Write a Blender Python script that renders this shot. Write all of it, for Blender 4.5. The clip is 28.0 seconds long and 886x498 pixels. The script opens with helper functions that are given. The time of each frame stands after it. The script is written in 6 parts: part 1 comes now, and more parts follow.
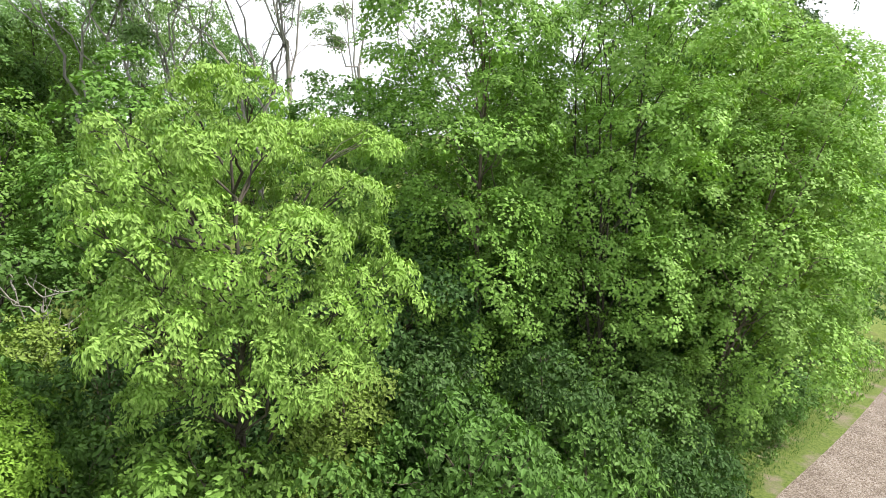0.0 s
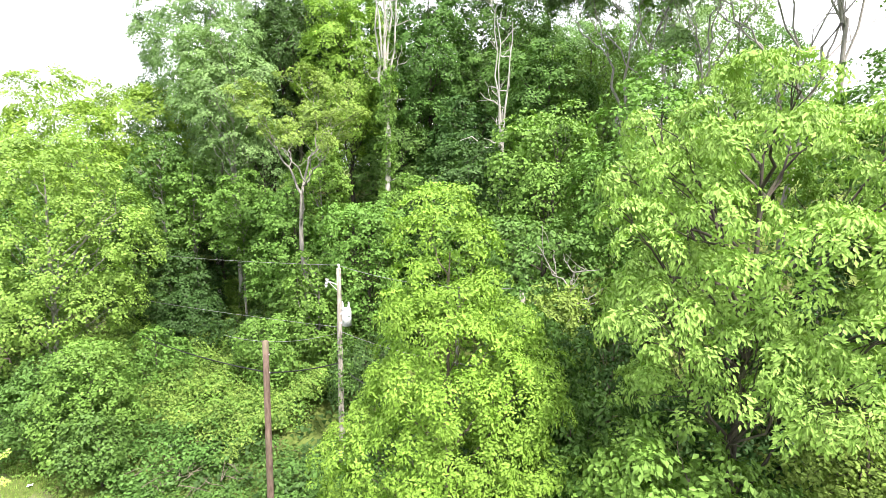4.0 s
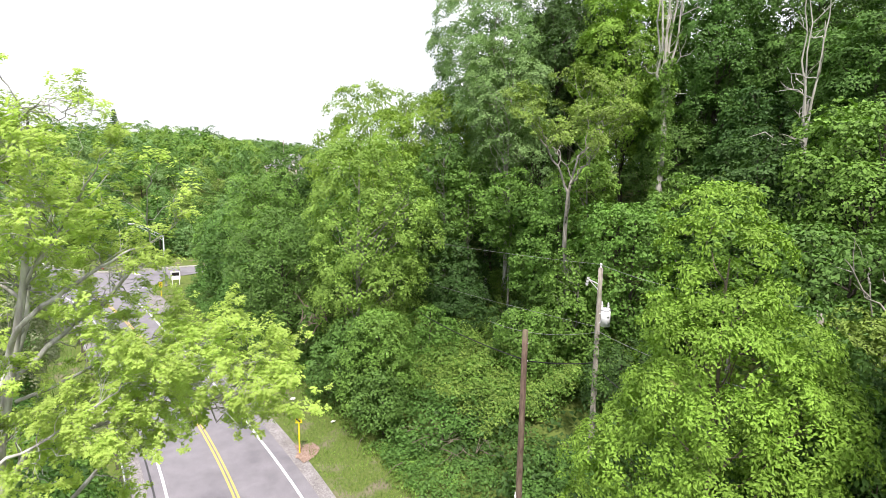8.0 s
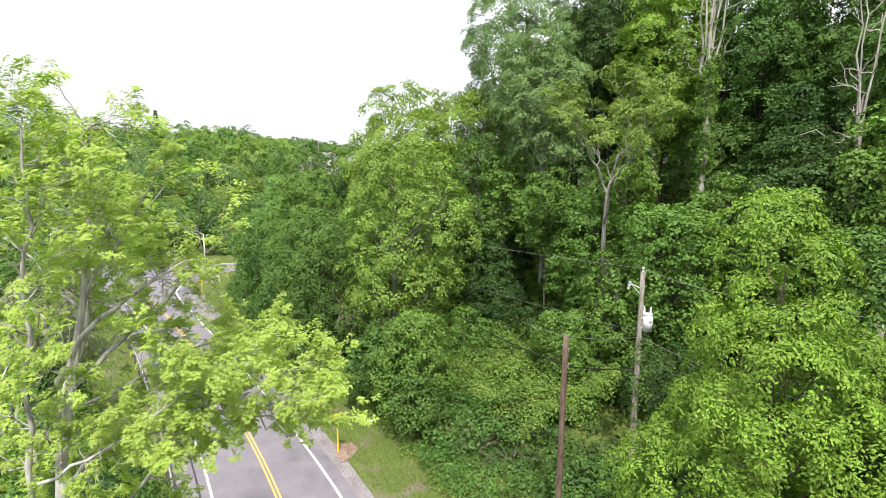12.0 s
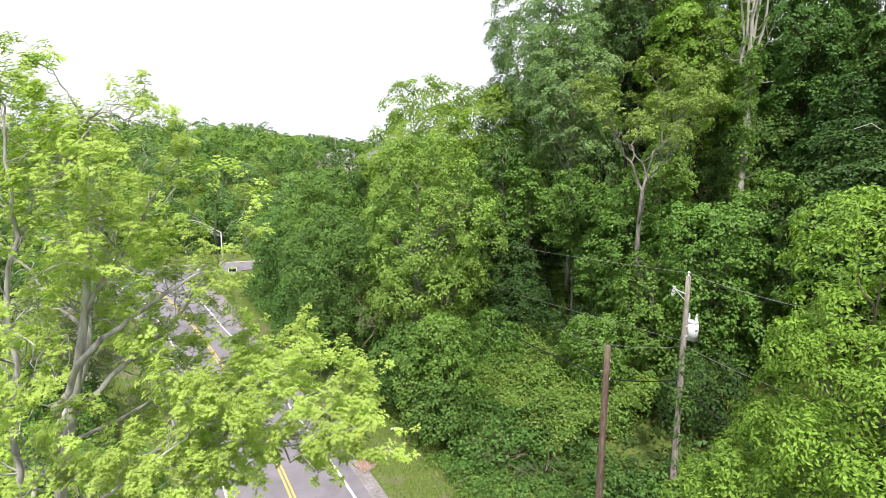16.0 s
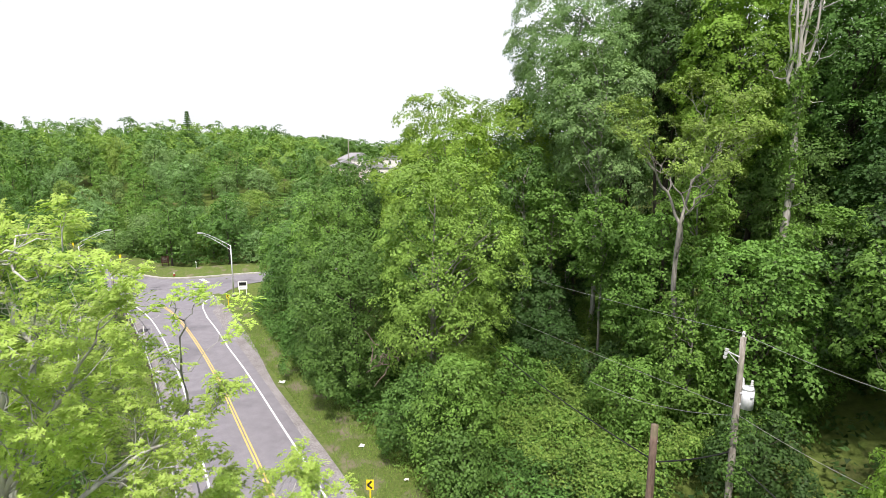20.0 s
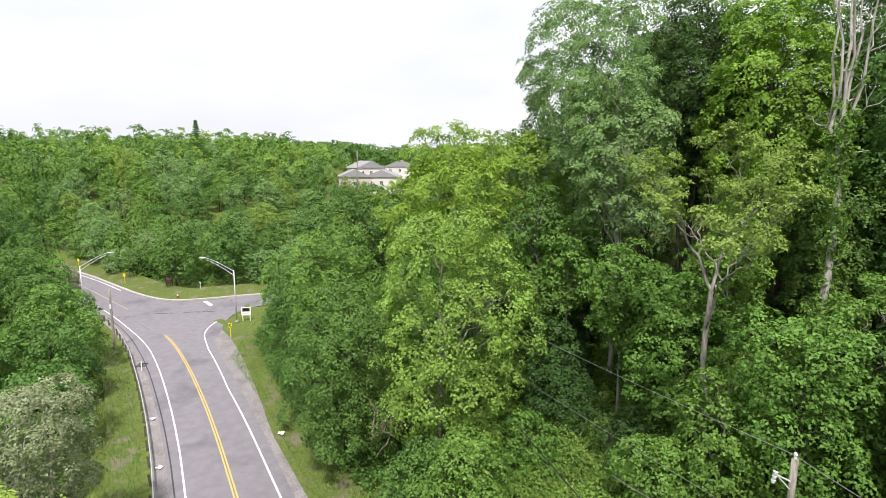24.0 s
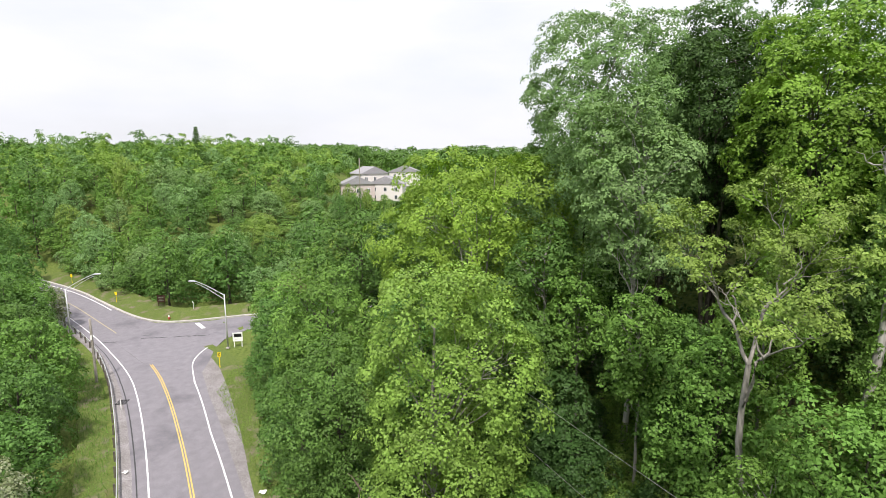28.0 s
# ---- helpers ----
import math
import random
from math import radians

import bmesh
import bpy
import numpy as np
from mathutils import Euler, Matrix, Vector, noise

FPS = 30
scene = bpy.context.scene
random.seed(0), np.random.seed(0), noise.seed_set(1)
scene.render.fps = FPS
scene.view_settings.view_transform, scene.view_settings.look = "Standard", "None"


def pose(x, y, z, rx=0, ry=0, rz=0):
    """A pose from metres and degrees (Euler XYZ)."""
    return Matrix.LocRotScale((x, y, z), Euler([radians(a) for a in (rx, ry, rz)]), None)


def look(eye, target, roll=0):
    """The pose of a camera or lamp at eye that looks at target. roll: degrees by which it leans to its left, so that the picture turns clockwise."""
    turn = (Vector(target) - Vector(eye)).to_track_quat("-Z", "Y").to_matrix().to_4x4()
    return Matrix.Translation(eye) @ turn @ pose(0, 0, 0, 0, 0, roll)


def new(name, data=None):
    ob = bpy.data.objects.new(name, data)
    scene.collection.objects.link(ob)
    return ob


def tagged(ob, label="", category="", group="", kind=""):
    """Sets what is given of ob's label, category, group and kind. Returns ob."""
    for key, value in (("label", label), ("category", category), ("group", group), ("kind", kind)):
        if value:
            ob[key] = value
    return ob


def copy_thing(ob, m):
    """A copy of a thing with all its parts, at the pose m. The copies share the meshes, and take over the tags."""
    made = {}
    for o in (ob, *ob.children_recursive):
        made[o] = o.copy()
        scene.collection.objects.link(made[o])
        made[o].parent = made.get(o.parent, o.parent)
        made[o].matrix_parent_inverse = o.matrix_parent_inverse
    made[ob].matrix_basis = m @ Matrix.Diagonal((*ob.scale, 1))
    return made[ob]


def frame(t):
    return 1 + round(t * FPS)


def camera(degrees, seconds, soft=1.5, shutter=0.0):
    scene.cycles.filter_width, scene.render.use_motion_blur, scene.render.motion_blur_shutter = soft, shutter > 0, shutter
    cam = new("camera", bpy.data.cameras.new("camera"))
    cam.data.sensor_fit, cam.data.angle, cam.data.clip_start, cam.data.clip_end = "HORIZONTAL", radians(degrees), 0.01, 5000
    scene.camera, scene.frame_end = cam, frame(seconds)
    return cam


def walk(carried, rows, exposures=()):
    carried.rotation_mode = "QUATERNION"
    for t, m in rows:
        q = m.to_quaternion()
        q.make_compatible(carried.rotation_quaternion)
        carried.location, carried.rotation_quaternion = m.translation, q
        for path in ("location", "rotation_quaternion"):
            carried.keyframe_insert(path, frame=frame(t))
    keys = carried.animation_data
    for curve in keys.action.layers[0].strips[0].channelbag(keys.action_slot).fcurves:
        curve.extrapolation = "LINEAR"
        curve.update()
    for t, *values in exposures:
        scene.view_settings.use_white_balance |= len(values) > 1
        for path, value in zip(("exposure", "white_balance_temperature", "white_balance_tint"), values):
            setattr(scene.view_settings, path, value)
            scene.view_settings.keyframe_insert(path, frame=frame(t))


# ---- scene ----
cam = camera(76.6, 28.0, 0.8)
PATH = [
    (0, (0.124, -0.293, 18.615), (0.118, 1.684, 18.313), -0.1),
    (0.5, (0.095, -0.283, 18.59), (-0.178, 1.676, 18.292), -0.1),
    (1, (0.078, -0.289, 18.56), (-0.465, 1.613, 18.265), 0.1),
    (1.5, (0.081, -0.286, 18.555), (-0.675, 1.542, 18.259), 0.2),
    (2, (0.099, -0.273, 18.496), (-0.826, 1.475, 18.203), 0.2),
    (2.5, (-0.036, -0.377, 18.486), (-1.134, 1.269, 18.192), 0.3),
    (3, (-0.067, -0.351, 18.437), (-1.319, 1.182, 18.144), 0.3),
    (3.5, (-0.162, -0.392, 18.428), (-1.536, 1.031, 18.133), 0.2),
    (4, (-0.154, -0.412, 18.335), (-1.648, 0.885, 18.042), 0.2),
    (4.5, (-0.036, -0.37, 18.377), (-1.642, 0.784, 18.079), 0.2),
    (6.5, (-0.075, -0.587, 18.179), (-1.892, 0.194, 17.883), 0.7),
    (7, (-0.108, -0.677, 18.229), (-1.98, -0.04, 17.931), 0.5),
    (7.5, (0.0, -0.774, 18.254), (-1.903, -0.236, 17.955), 0.5),
    (8, (0.075, -0.784, 18.249), (-1.838, -0.283, 17.95), 0.5),
    (8.5, (0.127, -0.83, 18.264), (-1.792, -0.354, 17.965), 0.4),
    (9, (0.108, -0.848, 18.327), (-1.815, -0.389, 18.025), 0.3),
    (9.5, (0.06, -0.899, 18.356), (-1.866, -0.451, 18.053), 0.2),
    (10, (0.006, -0.919, 18.402), (-1.92, -0.477, 18.097), 0.3),
    (10.5, (-0.179, -0.906, 18.37), (-2.112, -0.491, 18.064), 0.3),
    (11, (-0.115, -1.065, 18.441), (-2.049, -0.657, 18.133), 0.3),
    (11.5, (-0.095, -1.095, 18.538), (-2.03, -0.697, 18.228), 0.2),
    (12, (-0.157, -1.109, 18.575), (-2.093, -0.718, 18.263), 0.1),
    (12.5, (-0.188, -1.16, 18.605), (-2.126, -0.777, 18.292), 0.1),
    (14.5, (-0.542, -1.466, 18.687), (-2.484, -1.108, 18.368), -0.0),
    (15, (-1.015, -1.45, 18.629), (-2.958, -1.1, 18.31), 0.0),
    (15.5, (-1.598, -1.397, 18.527), (-3.543, -1.053, 18.208), 0.0),
    (16, (-2.036, -1.477, 18.561), (-3.98, -1.139, 18.238), -0.0),
    (16.5, (-2.592, -1.411, 18.564), (-4.538, -1.08, 18.241), -0.1),
    (17, (-3.085, -1.43, 18.666), (-5.032, -1.105, 18.343), -0.1),
    (17.5, (-3.592, -1.425, 18.928), (-5.539, -1.105, 18.603), -0.1),
    (18, (-3.978, -1.415, 19.243), (-5.927, -1.103, 18.917), -0.1),
    (18.5, (-4.382, -1.409, 19.534), (-6.331, -1.101, 19.209), -0.0),
    (19, (-4.719, -1.292, 19.84), (-6.669, -0.992, 19.514), -0.0),
    (19.5, (-5.048, -1.284, 20.203), (-6.998, -0.988, 19.873), -0.1),
    (20, (-5.35, -1.276, 20.498), (-7.301, -0.984, 20.169), 0.0),
    (20.5, (-5.617, -1.289, 20.9), (-7.569, -1.0, 20.572), 0.0),
    (21, (-5.873, -1.255, 21.33), (-7.825, -0.972, 21.003), 0.0),
    (21.5, (-6.2, -1.168, 21.86), (-8.153, -0.89, 21.529), -0.0),
    (23.5, (-8.142, -0.729, 23.669), (-10.097, -0.468, 23.336), -0.0),
    (24, (-8.882, -0.541, 23.897), (-10.838, -0.287, 23.565), 0.0),
    (24.5, (-9.689, -0.415, 24.167), (-11.645, -0.162, 23.83), -0.1),
    (25, (-10.75, -0.047, 24.338), (-12.706, 0.198, 24.003), -0.1),
    (25.5, (-12.073, 0.276, 24.464), (-14.03, 0.518, 24.131), -0.1),
    (26, (-12.866, 0.547, 24.705), (-14.824, 0.785, 24.371), -0.2),
    (26.5, (-13.253, 0.697, 25.025), (-15.211, 0.932, 24.69), -0.2),
    (27, (-13.537, 0.806, 25.413), (-15.495, 1.038, 25.077), -0.2),
    (27.5, (-13.721, 0.911, 25.928), (-15.679, 1.141, 25.591), -0.2),
    (28, (-13.85, 0.999, 26.443), (-15.808, 1.225, 26.105), -0.3),
]
EXPOSURE = [(0, 0.6, 6500, 11.5), (1, 1.1, 6500, 12.5), (2, 1.34, 6500, 14), (3, 1.38, 6500, 14.5), (4.5, 1.18, 6500, 15), (6.5, 0.76, 6500, 15.5), (8, 0.4, 6500, 15.5), (11, 0.26, 6500, 15.5), (17, 0.22, 6500, 15.5),
            (24, 0.07, 6500, 14), (28, 0.03, 6500, 14)]
walk(cam, [(t, look(eye, target, roll)) for t, eye, target, roll in PATH], EXPOSURE)

# ---- light ----
world = bpy.data.worlds.new("overcast_sky")
scene.world = world
world.use_nodes = True
SUN_EL, SUN_AZ = 57.0, 100.0          # degrees; azimuth clockwise from north (+y)


def build_world():
    nt = world.node_tree
    nt.nodes.clear()
    out = nt.nodes.new("ShaderNodeOutputWorld")
    bg = nt.nodes.new("ShaderNodeBackground")
    sky = nt.nodes.new("ShaderNodeTexSky")
    sky.sky_type, sky.sun_disc = "NISHITA", False
    sky.sun_elevation, sky.sun_rotation = radians(SUN_EL), radians(SUN_AZ)
    sky.dust_density = 2.0
    dim = nt.nodes.new("ShaderNodeVectorMath")
    dim.operation = "SCALE"
    dim.inputs["Scale"].default_value = 0.15
    co = nt.nodes.new("ShaderNodeTexCoord")
    stretch = nt.nodes.new("ShaderNodeMapping")
    stretch.inputs["Scale"].default_value = (1.0, 1.6, 5.0)
    cloud = nt.nodes.new("ShaderNodeTexNoise")
    cloud.inputs["Scale"].default_value, cloud.inputs["Detail"].default_value = 1.3, 6.0
    ramp = nt.nodes.new("ShaderNodeValToRGB")
    ramp.color_ramp.elements[0].position, ramp.color_ramp.elements[0].color = 0.30, (0.8, 0.8, 0.8, 1)
    ramp.color_ramp.elements[1].position, ramp.color_ramp.elements[1].color = 0.52, (1, 1, 1, 1)
    mix = nt.nodes.new("ShaderNodeMix")
    mix.data_type = "RGBA"
    mix.inputs["B"].default_value = (1.08, 1.11, 1.16, 1)
    L = nt.links.new
    L(co.outputs["Generated"], stretch.inputs["Vector"])
    L(stretch.outputs["Vector"], cloud.inputs["Vector"])
    L(cloud.outputs["Fac"], ramp.inputs["Fac"])
    L(ramp.outputs["Color"], mix.inputs["Factor"])
    L(sky.outputs["Color"], dim.inputs[0])
    L(dim.outputs["Vector"], mix.inputs["A"])
    # a clouded sky is brighter overhead than at the horizon
    up = nt.nodes.new("ShaderNodeSeparateXYZ")
    rise = nt.nodes.new("ShaderNodeMapRange")
    rise.inputs["To Min"].default_value, rise.inputs["To Max"].default_value = 0.86, 1.15
    lift = nt.nodes.new("ShaderNodeVectorMath")
    lift.operation = "SCALE"
    L(co.outputs["Generated"], up.inputs["Vector"])
    L(up.outputs["Z"], rise.inputs["Value"])
    L(mix.outputs["Result"], lift.inputs[0])
    L(rise.outputs["Result"], lift.inputs["Scale"])
    L(lift.outputs["Vector"], bg.inputs["Color"])
    bg.inputs["Strength"].default_value = 1.0
    L(bg.outputs["Background"], out.inputs["Surface"])


build_world()
sun = new("sun", bpy.data.lights.new("sun", "SUN"))
sun.data.energy, sun.data.angle, sun.data.color = 5.0, radians(4), (1.0, 0.95, 0.86)
_el, _az = radians(SUN_EL), radians(SUN_AZ)
sun.matrix_world = look((0, 0, 60), Vector((0, 0, 60)) - Vector((math.sin(_az) * math.cos(_el), math.cos(_az) * math.cos(_el), math.sin(_el))))


# ---- materials ----
def material(name, rough=0.8, metal=0.0, spec=0.3):
    m = bpy.data.materials.new(name)
    m.use_nodes = True
    b = m.node_tree.nodes["Principled BSDF"]
    b.inputs["Roughness"].default_value, b.inputs["Metallic"].default_value = rough, metal
    b.inputs["Specular IOR Level"].default_value = spec
    return m, m.node_tree, b


def noise_node(nt, scale, detail=4.0, stretch=None, rough=0.55):
    n = nt.nodes.new("ShaderNodeTexNoise")
    n.inputs["Scale"].default_value, n.inputs["Detail"].default_value = scale, detail
    n.inputs["Roughness"].default_value = rough
    co = nt.nodes.new("ShaderNodeTexCoord")
    src = co.outputs["Object"]
    if stretch:
        mp = nt.nodes.new("ShaderNodeMapping")
        mp.inputs["Scale"].default_value = stretch
        nt.links.new(src, mp.inputs["Vector"])
        src = mp.outputs["Vector"]
    nt.links.new(src, n.inputs["Vector"])
    return n


def ramp_node(nt, fac, stops):
    r = nt.nodes.new("ShaderNodeValToRGB")
    e = r.color_ramp.elements
    while len(e) < len(stops):
        e.new(0.5)
    for el, (p, c) in zip(e, stops):
        el.position, el.color = p, (*c, 1)
    nt.links.new(fac, r.inputs["Fac"])
    return r


def blend(nt, a, b, fac, kind="MIX"):
    m = nt.nodes.new("ShaderNodeMix")
    m.data_type, m.blend_type = "RGBA", kind
    for key, v in (("A", a), ("B", b)):
        if isinstance(v, tuple):
            m.inputs[key].default_value = (*v, 1)
        else:
            nt.links.new(v, m.inputs[key])
    if isinstance(fac, float):
        m.inputs["Factor"].default_value = fac
    else:
        nt.links.new(fac, m.inputs["Factor"])
    return m.outputs["Result"]


def bump(nt, bsdf, height, strength=0.4, dist=0.02):
    b = nt.nodes.new("ShaderNodeBump")
    b.inputs["Strength"].default_value, b.inputs["Distance"].default_value = strength, dist
    nt.links.new(height, b.inputs["Height"])
    nt.links.new(b.outputs["Normal"], bsdf.inputs["Normal"])


def leaf_material(name, dark, mid, light, through_share=0.24, gloss=0.55):
    """Leaf tissue: colour drifts leaf by leaf, tree by tree and in broad patches; part of the light goes through."""
    m, nt, b = material(name, gloss, 0, 0.2)
    dark, mid, light = ((q[0] * 1.04, q[1], q[2] * 1.1) for q in (dark, mid, light))
    dark, light = (tuple(c * 0.5 + k * 0.5 for c, k in zip(q, mid)) for q in (dark, light))
    geo = nt.nodes.new("ShaderNodeNewGeometry")
    r = ramp_node(nt, geo.outputs["Random Per Island"], ((0.0, dark), (0.5, mid), (1.0, light)))
    info = nt.nodes.new("ShaderNodeObjectInfo")
    patch = noise_node(nt, 0.45, 2.0)
    hsv = nt.nodes.new("ShaderNodeHueSaturation")
    mr = nt.nodes.new("ShaderNodeMapRange")
    mr.inputs["To Min"].default_value, mr.inputs["To Max"].default_value = 0.492, 0.508
    nt.links.new(info.outputs["Random"], mr.inputs["Value"])
    nt.links.new(mr.outputs["Result"], hsv.inputs["Hue"])
    mv = nt.nodes.new("ShaderNodeMapRange")
    mv.inputs["From Min"].default_value, mv.inputs["From Max"].default_value = 0.3, 0.7
    mv.inputs["To Min"].default_value, mv.inputs["To Max"].default_value = 0.78, 1.22
    nt.links.new(patch.outputs["Fac"], mv.inputs["Value"])
    nt.links.new(mv.outputs["Result"], hsv.inputs["Value"])
    nt.links.new(r.outputs["Color"], hsv.inputs["Color"])
    nt.links.new(hsv.outputs["Color"], b.inputs["Base Color"])
    tr = nt.nodes.new("ShaderNodeBsdfTranslucent")
    warm = blend(nt, hsv.outputs["Color"], (0.95, 1.1, 0.35), 1.0, "MULTIPLY")
    nt.links.new(warm, tr.inputs["Color"])
    mx = nt.nodes.new("ShaderNodeMixShader")
    mx.inputs["Fac"].default_value = through_share
    out = nt.nodes["Material Output"]
    nt.links.new(b.outputs["BSDF"], mx.inputs[1])
    nt.links.new(tr.outputs["BSDF"], mx.inputs[2])
    nt.links.new(mx.outputs["Shader"], out.inputs["Surface"])
    return m


LEAF = {
    "fresh": leaf_material("leaf_fresh", (0.08, 0.145, 0.024), (0.168, 0.305, 0.05), (0.27, 0.47, 0.086)),
    "ash": leaf_material("leaf_ash", (0.1, 0.17, 0.02), (0.195, 0.335, 0.042), (0.29, 0.47, 0.07)),
    "bright": leaf_material("leaf_bright", (0.061, 0.118, 0.02), (0.126, 0.248, 0.042), (0.206, 0.39, 0.074)),
    "mid": leaf_material("leaf_mid", (0.04, 0.086, 0.017), (0.084, 0.18, 0.034), (0.14, 0.285, 0.06)),
    # dark green; on understorey and slope trees the colour also carries their shade
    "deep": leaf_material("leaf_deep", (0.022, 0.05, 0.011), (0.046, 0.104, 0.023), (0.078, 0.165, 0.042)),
    "grey": leaf_material("leaf_grey", (0.075, 0.118, 0.055), (0.15, 0.24, 0.108), (0.235, 0.36, 0.17)),
    "sage": leaf_material("leaf_sage", (0.075, 0.13, 0.04), (0.16, 0.28, 0.088), (0.25, 0.42, 0.14)),
    "olive": leaf_material("leaf_olive", (0.085, 0.135, 0.025), (0.178, 0.283, 0.052), (0.284, 0.44, 0.089)),
    "lime": leaf_material("leaf_lime", (0.1, 0.18, 0.034), (0.21, 0.375, 0.075), (0.325, 0.54, 0.12)),
    "oak": leaf_material("leaf_oak", (0.28, 0.37, 0.075), (0.42, 0.55, 0.115), (0.54, 0.7, 0.16), 0.42),
    "dry": leaf_material("leaf_dry", (0.062, 0.058, 0.026), (0.13, 0.12, 0.055), (0.21, 0.194, 0.093)),
    "blossom": leaf_material("leaf_blossom", (0.10, 0.16, 0.05), (0.22, 0.27, 0.13), (0.45, 0.47, 0.34)),
}


def bark_material(name, a, b_, scale=7.0):
    m, nt, b = material(name, 0.9, 0, 0.2)
    n = noise_node(nt, scale, 6.0, (1, 1, 0.22))
    big = noise_node(nt, 0.8, 3.0)
    r = ramp_node(nt, n.outputs["Fac"], ((0.3, a), (0.7, b_)))
    col = blend(nt, r.outputs["Color"], (0.13, 0.16, 0.08), ramp_node(nt, big.outputs["Fac"], ((0.5, (0, 0, 0)), (0.75, (0.5, 0.5, 0.5)))).outputs["Color"])
    nt.links.new(col, b.inputs["Base Color"])
    bump(nt, b, n.outputs["Fac"], 0.8, 0.03)
    return m


BARK = {
    "brown": bark_material("bark_brown", (0.07, 0.055, 0.042), (0.20, 0.165, 0.13)),
    "grey": bark_material("bark_grey", (0.15, 0.14, 0.125), (0.36, 0.34, 0.31)),
    "pale": bark_material("bark_pale", (0.26, 0.245, 0.22), (0.50, 0.485, 0.45), 4.0),
    "dark": bark_material("bark_dark", (0.035, 0.03, 0.026), (0.10, 0.085, 0.07)),
    "lichen": bark_material("bark_lichen", (0.17, 0.16, 0.15), (0.62, 0.61, 0.58), 5.0),
}


def ground_material():
    m, nt, b = material("forest_ground", 0.95, 0, 0.1)
    n1, n2, n3 = noise_node(nt, 0.25, 5.0), noise_node(nt, 2.2, 6.0), noise_node(nt, 14.0, 3.0)
    grass = ramp_node(nt, n2.outputs["Fac"], ((0.3, (0.07, 0.105, 0.022)), (0.7, (0.15, 0.19, 0.05))))
    soil = ramp_node(nt, n3.outputs["Fac"], ((0.3, (0.075, 0.055, 0.036)), (0.7, (0.19, 0.145, 0.10))))
    f = ramp_node(nt, n1.outputs["Fac"], ((0.55, (0, 0, 0)), (0.72, (0.8, 0.8, 0.8))))
    nt.links.new(blend(nt, grass.outputs["Color"], soil.outputs["Color"], f.outputs["Color"]), b.inputs["Base Color"])
    bump(nt, b, n3.outputs["Fac"], 0.7, 0.06)
    return m


def verge_material():
    m, nt, b = material("mown_verge", 0.95, 0, 0.1)
    n1, n2, n3 = noise_node(nt, 0.5, 5.0), noise_node(nt, 5.0, 5.0), noise_node(nt, 30.0, 3.0)
    grass = ramp_node(nt, n2.outputs["Fac"], ((0.3, (0.065, 0.105, 0.024)), (0.7, (0.145, 0.178, 0.05))))
    bare = ramp_node(nt, n3.outputs["Fac"], ((0.3, (0.13, 0.105, 0.08)), (0.7, (0.27, 0.225, 0.18))))
    f = ramp_node(nt, n1.outputs["Fac"], ((0.52, (0, 0, 0)), (0.68, (0.85, 0.85, 0.85))))
    nt.links.new(blend(nt, grass.outputs["Color"], bare.outputs["Color"], f.outputs["Color"]), b.inputs["Base Color"])
    bump(nt, b, n3.outputs["Fac"], 0.6, 0.04)
    return m


def asphalt_material():
    m, nt, b = material("worn_asphalt", 0.85, 0, 0.25)
    fine, mid_, big = noise_node(nt, 45.0, 2.0), noise_node(nt, 1.1, 5.0), noise_node(nt, 0.16, 4.0)
    base = ramp_node(nt, fine.outputs["Fac"], ((0.25, (0.168, 0.158, 0.175)), (0.75, (0.252, 0.24, 0.263))))
    patch = ramp_node(nt, mid_.outputs["Fac"], ((0.3, (0.86, 0.86, 0.87)), (0.7, (1.06, 1.06, 1.06))))
    stain = ramp_node(nt, big.outputs["Fac"], ((0.33, (0.74, 0.74, 0.75)), (0.45, (1, 1, 1))))
    c = blend(nt, base.outputs["Color"], patch.outputs["Color"], 1.0, "MULTIPLY")
    nt.links.new(blend(nt, c, stain.outputs["Color"], 1.0, "MULTIPLY"), b.inputs["Base Color"])
    bump(nt, b, fine.outputs["Fac"], 0.35, 0.006)
    return m


def gravel_material(name, a, b_, c_):
    m, nt, b = material(name, 0.95, 0, 0.15)
    v = nt.nodes.new("ShaderNodeTexVoronoi")
    v.inputs["Scale"].default_value = 16.0
    co = nt.nodes.new("ShaderNodeTexCoord")
    nt.links.new(co.outputs["Object"], v.inputs["Vector"])
    r = ramp_node(nt, v.outputs["Color"], ((0.1, a), (0.5, b_), (0.95, c_)))
    big = noise_node(nt, 0.6, 5.0)
    shade = ramp_node(nt, big.outputs["Fac"], ((0.3, (0.72, 0.70, 0.68)), (0.7, (1.05, 1.05, 1.05))))
    nt.links.new(blend(nt, r.outputs["Color"], shade.outputs["Color"], 1.0, "MULTIPLY"), b.inputs["Base Color"])
    bump(nt, b, v.outputs["Distance"], 0.8, 0.03)
    return m


def plain_material(name, col, rough=0.6, metal=0.0, var=0.18, scale=6.0, spec=0.35):
    m, nt, b = material(name, rough, metal, spec)
    n = noise_node(nt, scale, 5.0)
    lo, hi = tuple(c * (1 - var) for c in col), tuple(min(1, c * (1 + var)) for c in col)
    nt.links.new(ramp_node(nt, n.outputs["Fac"], ((0.3, lo), (0.7, hi))).outputs["Color"], b.inputs["Base Color"])
    bump(nt, b, n.outputs["Fac"], 0.15, 0.01)
    return m


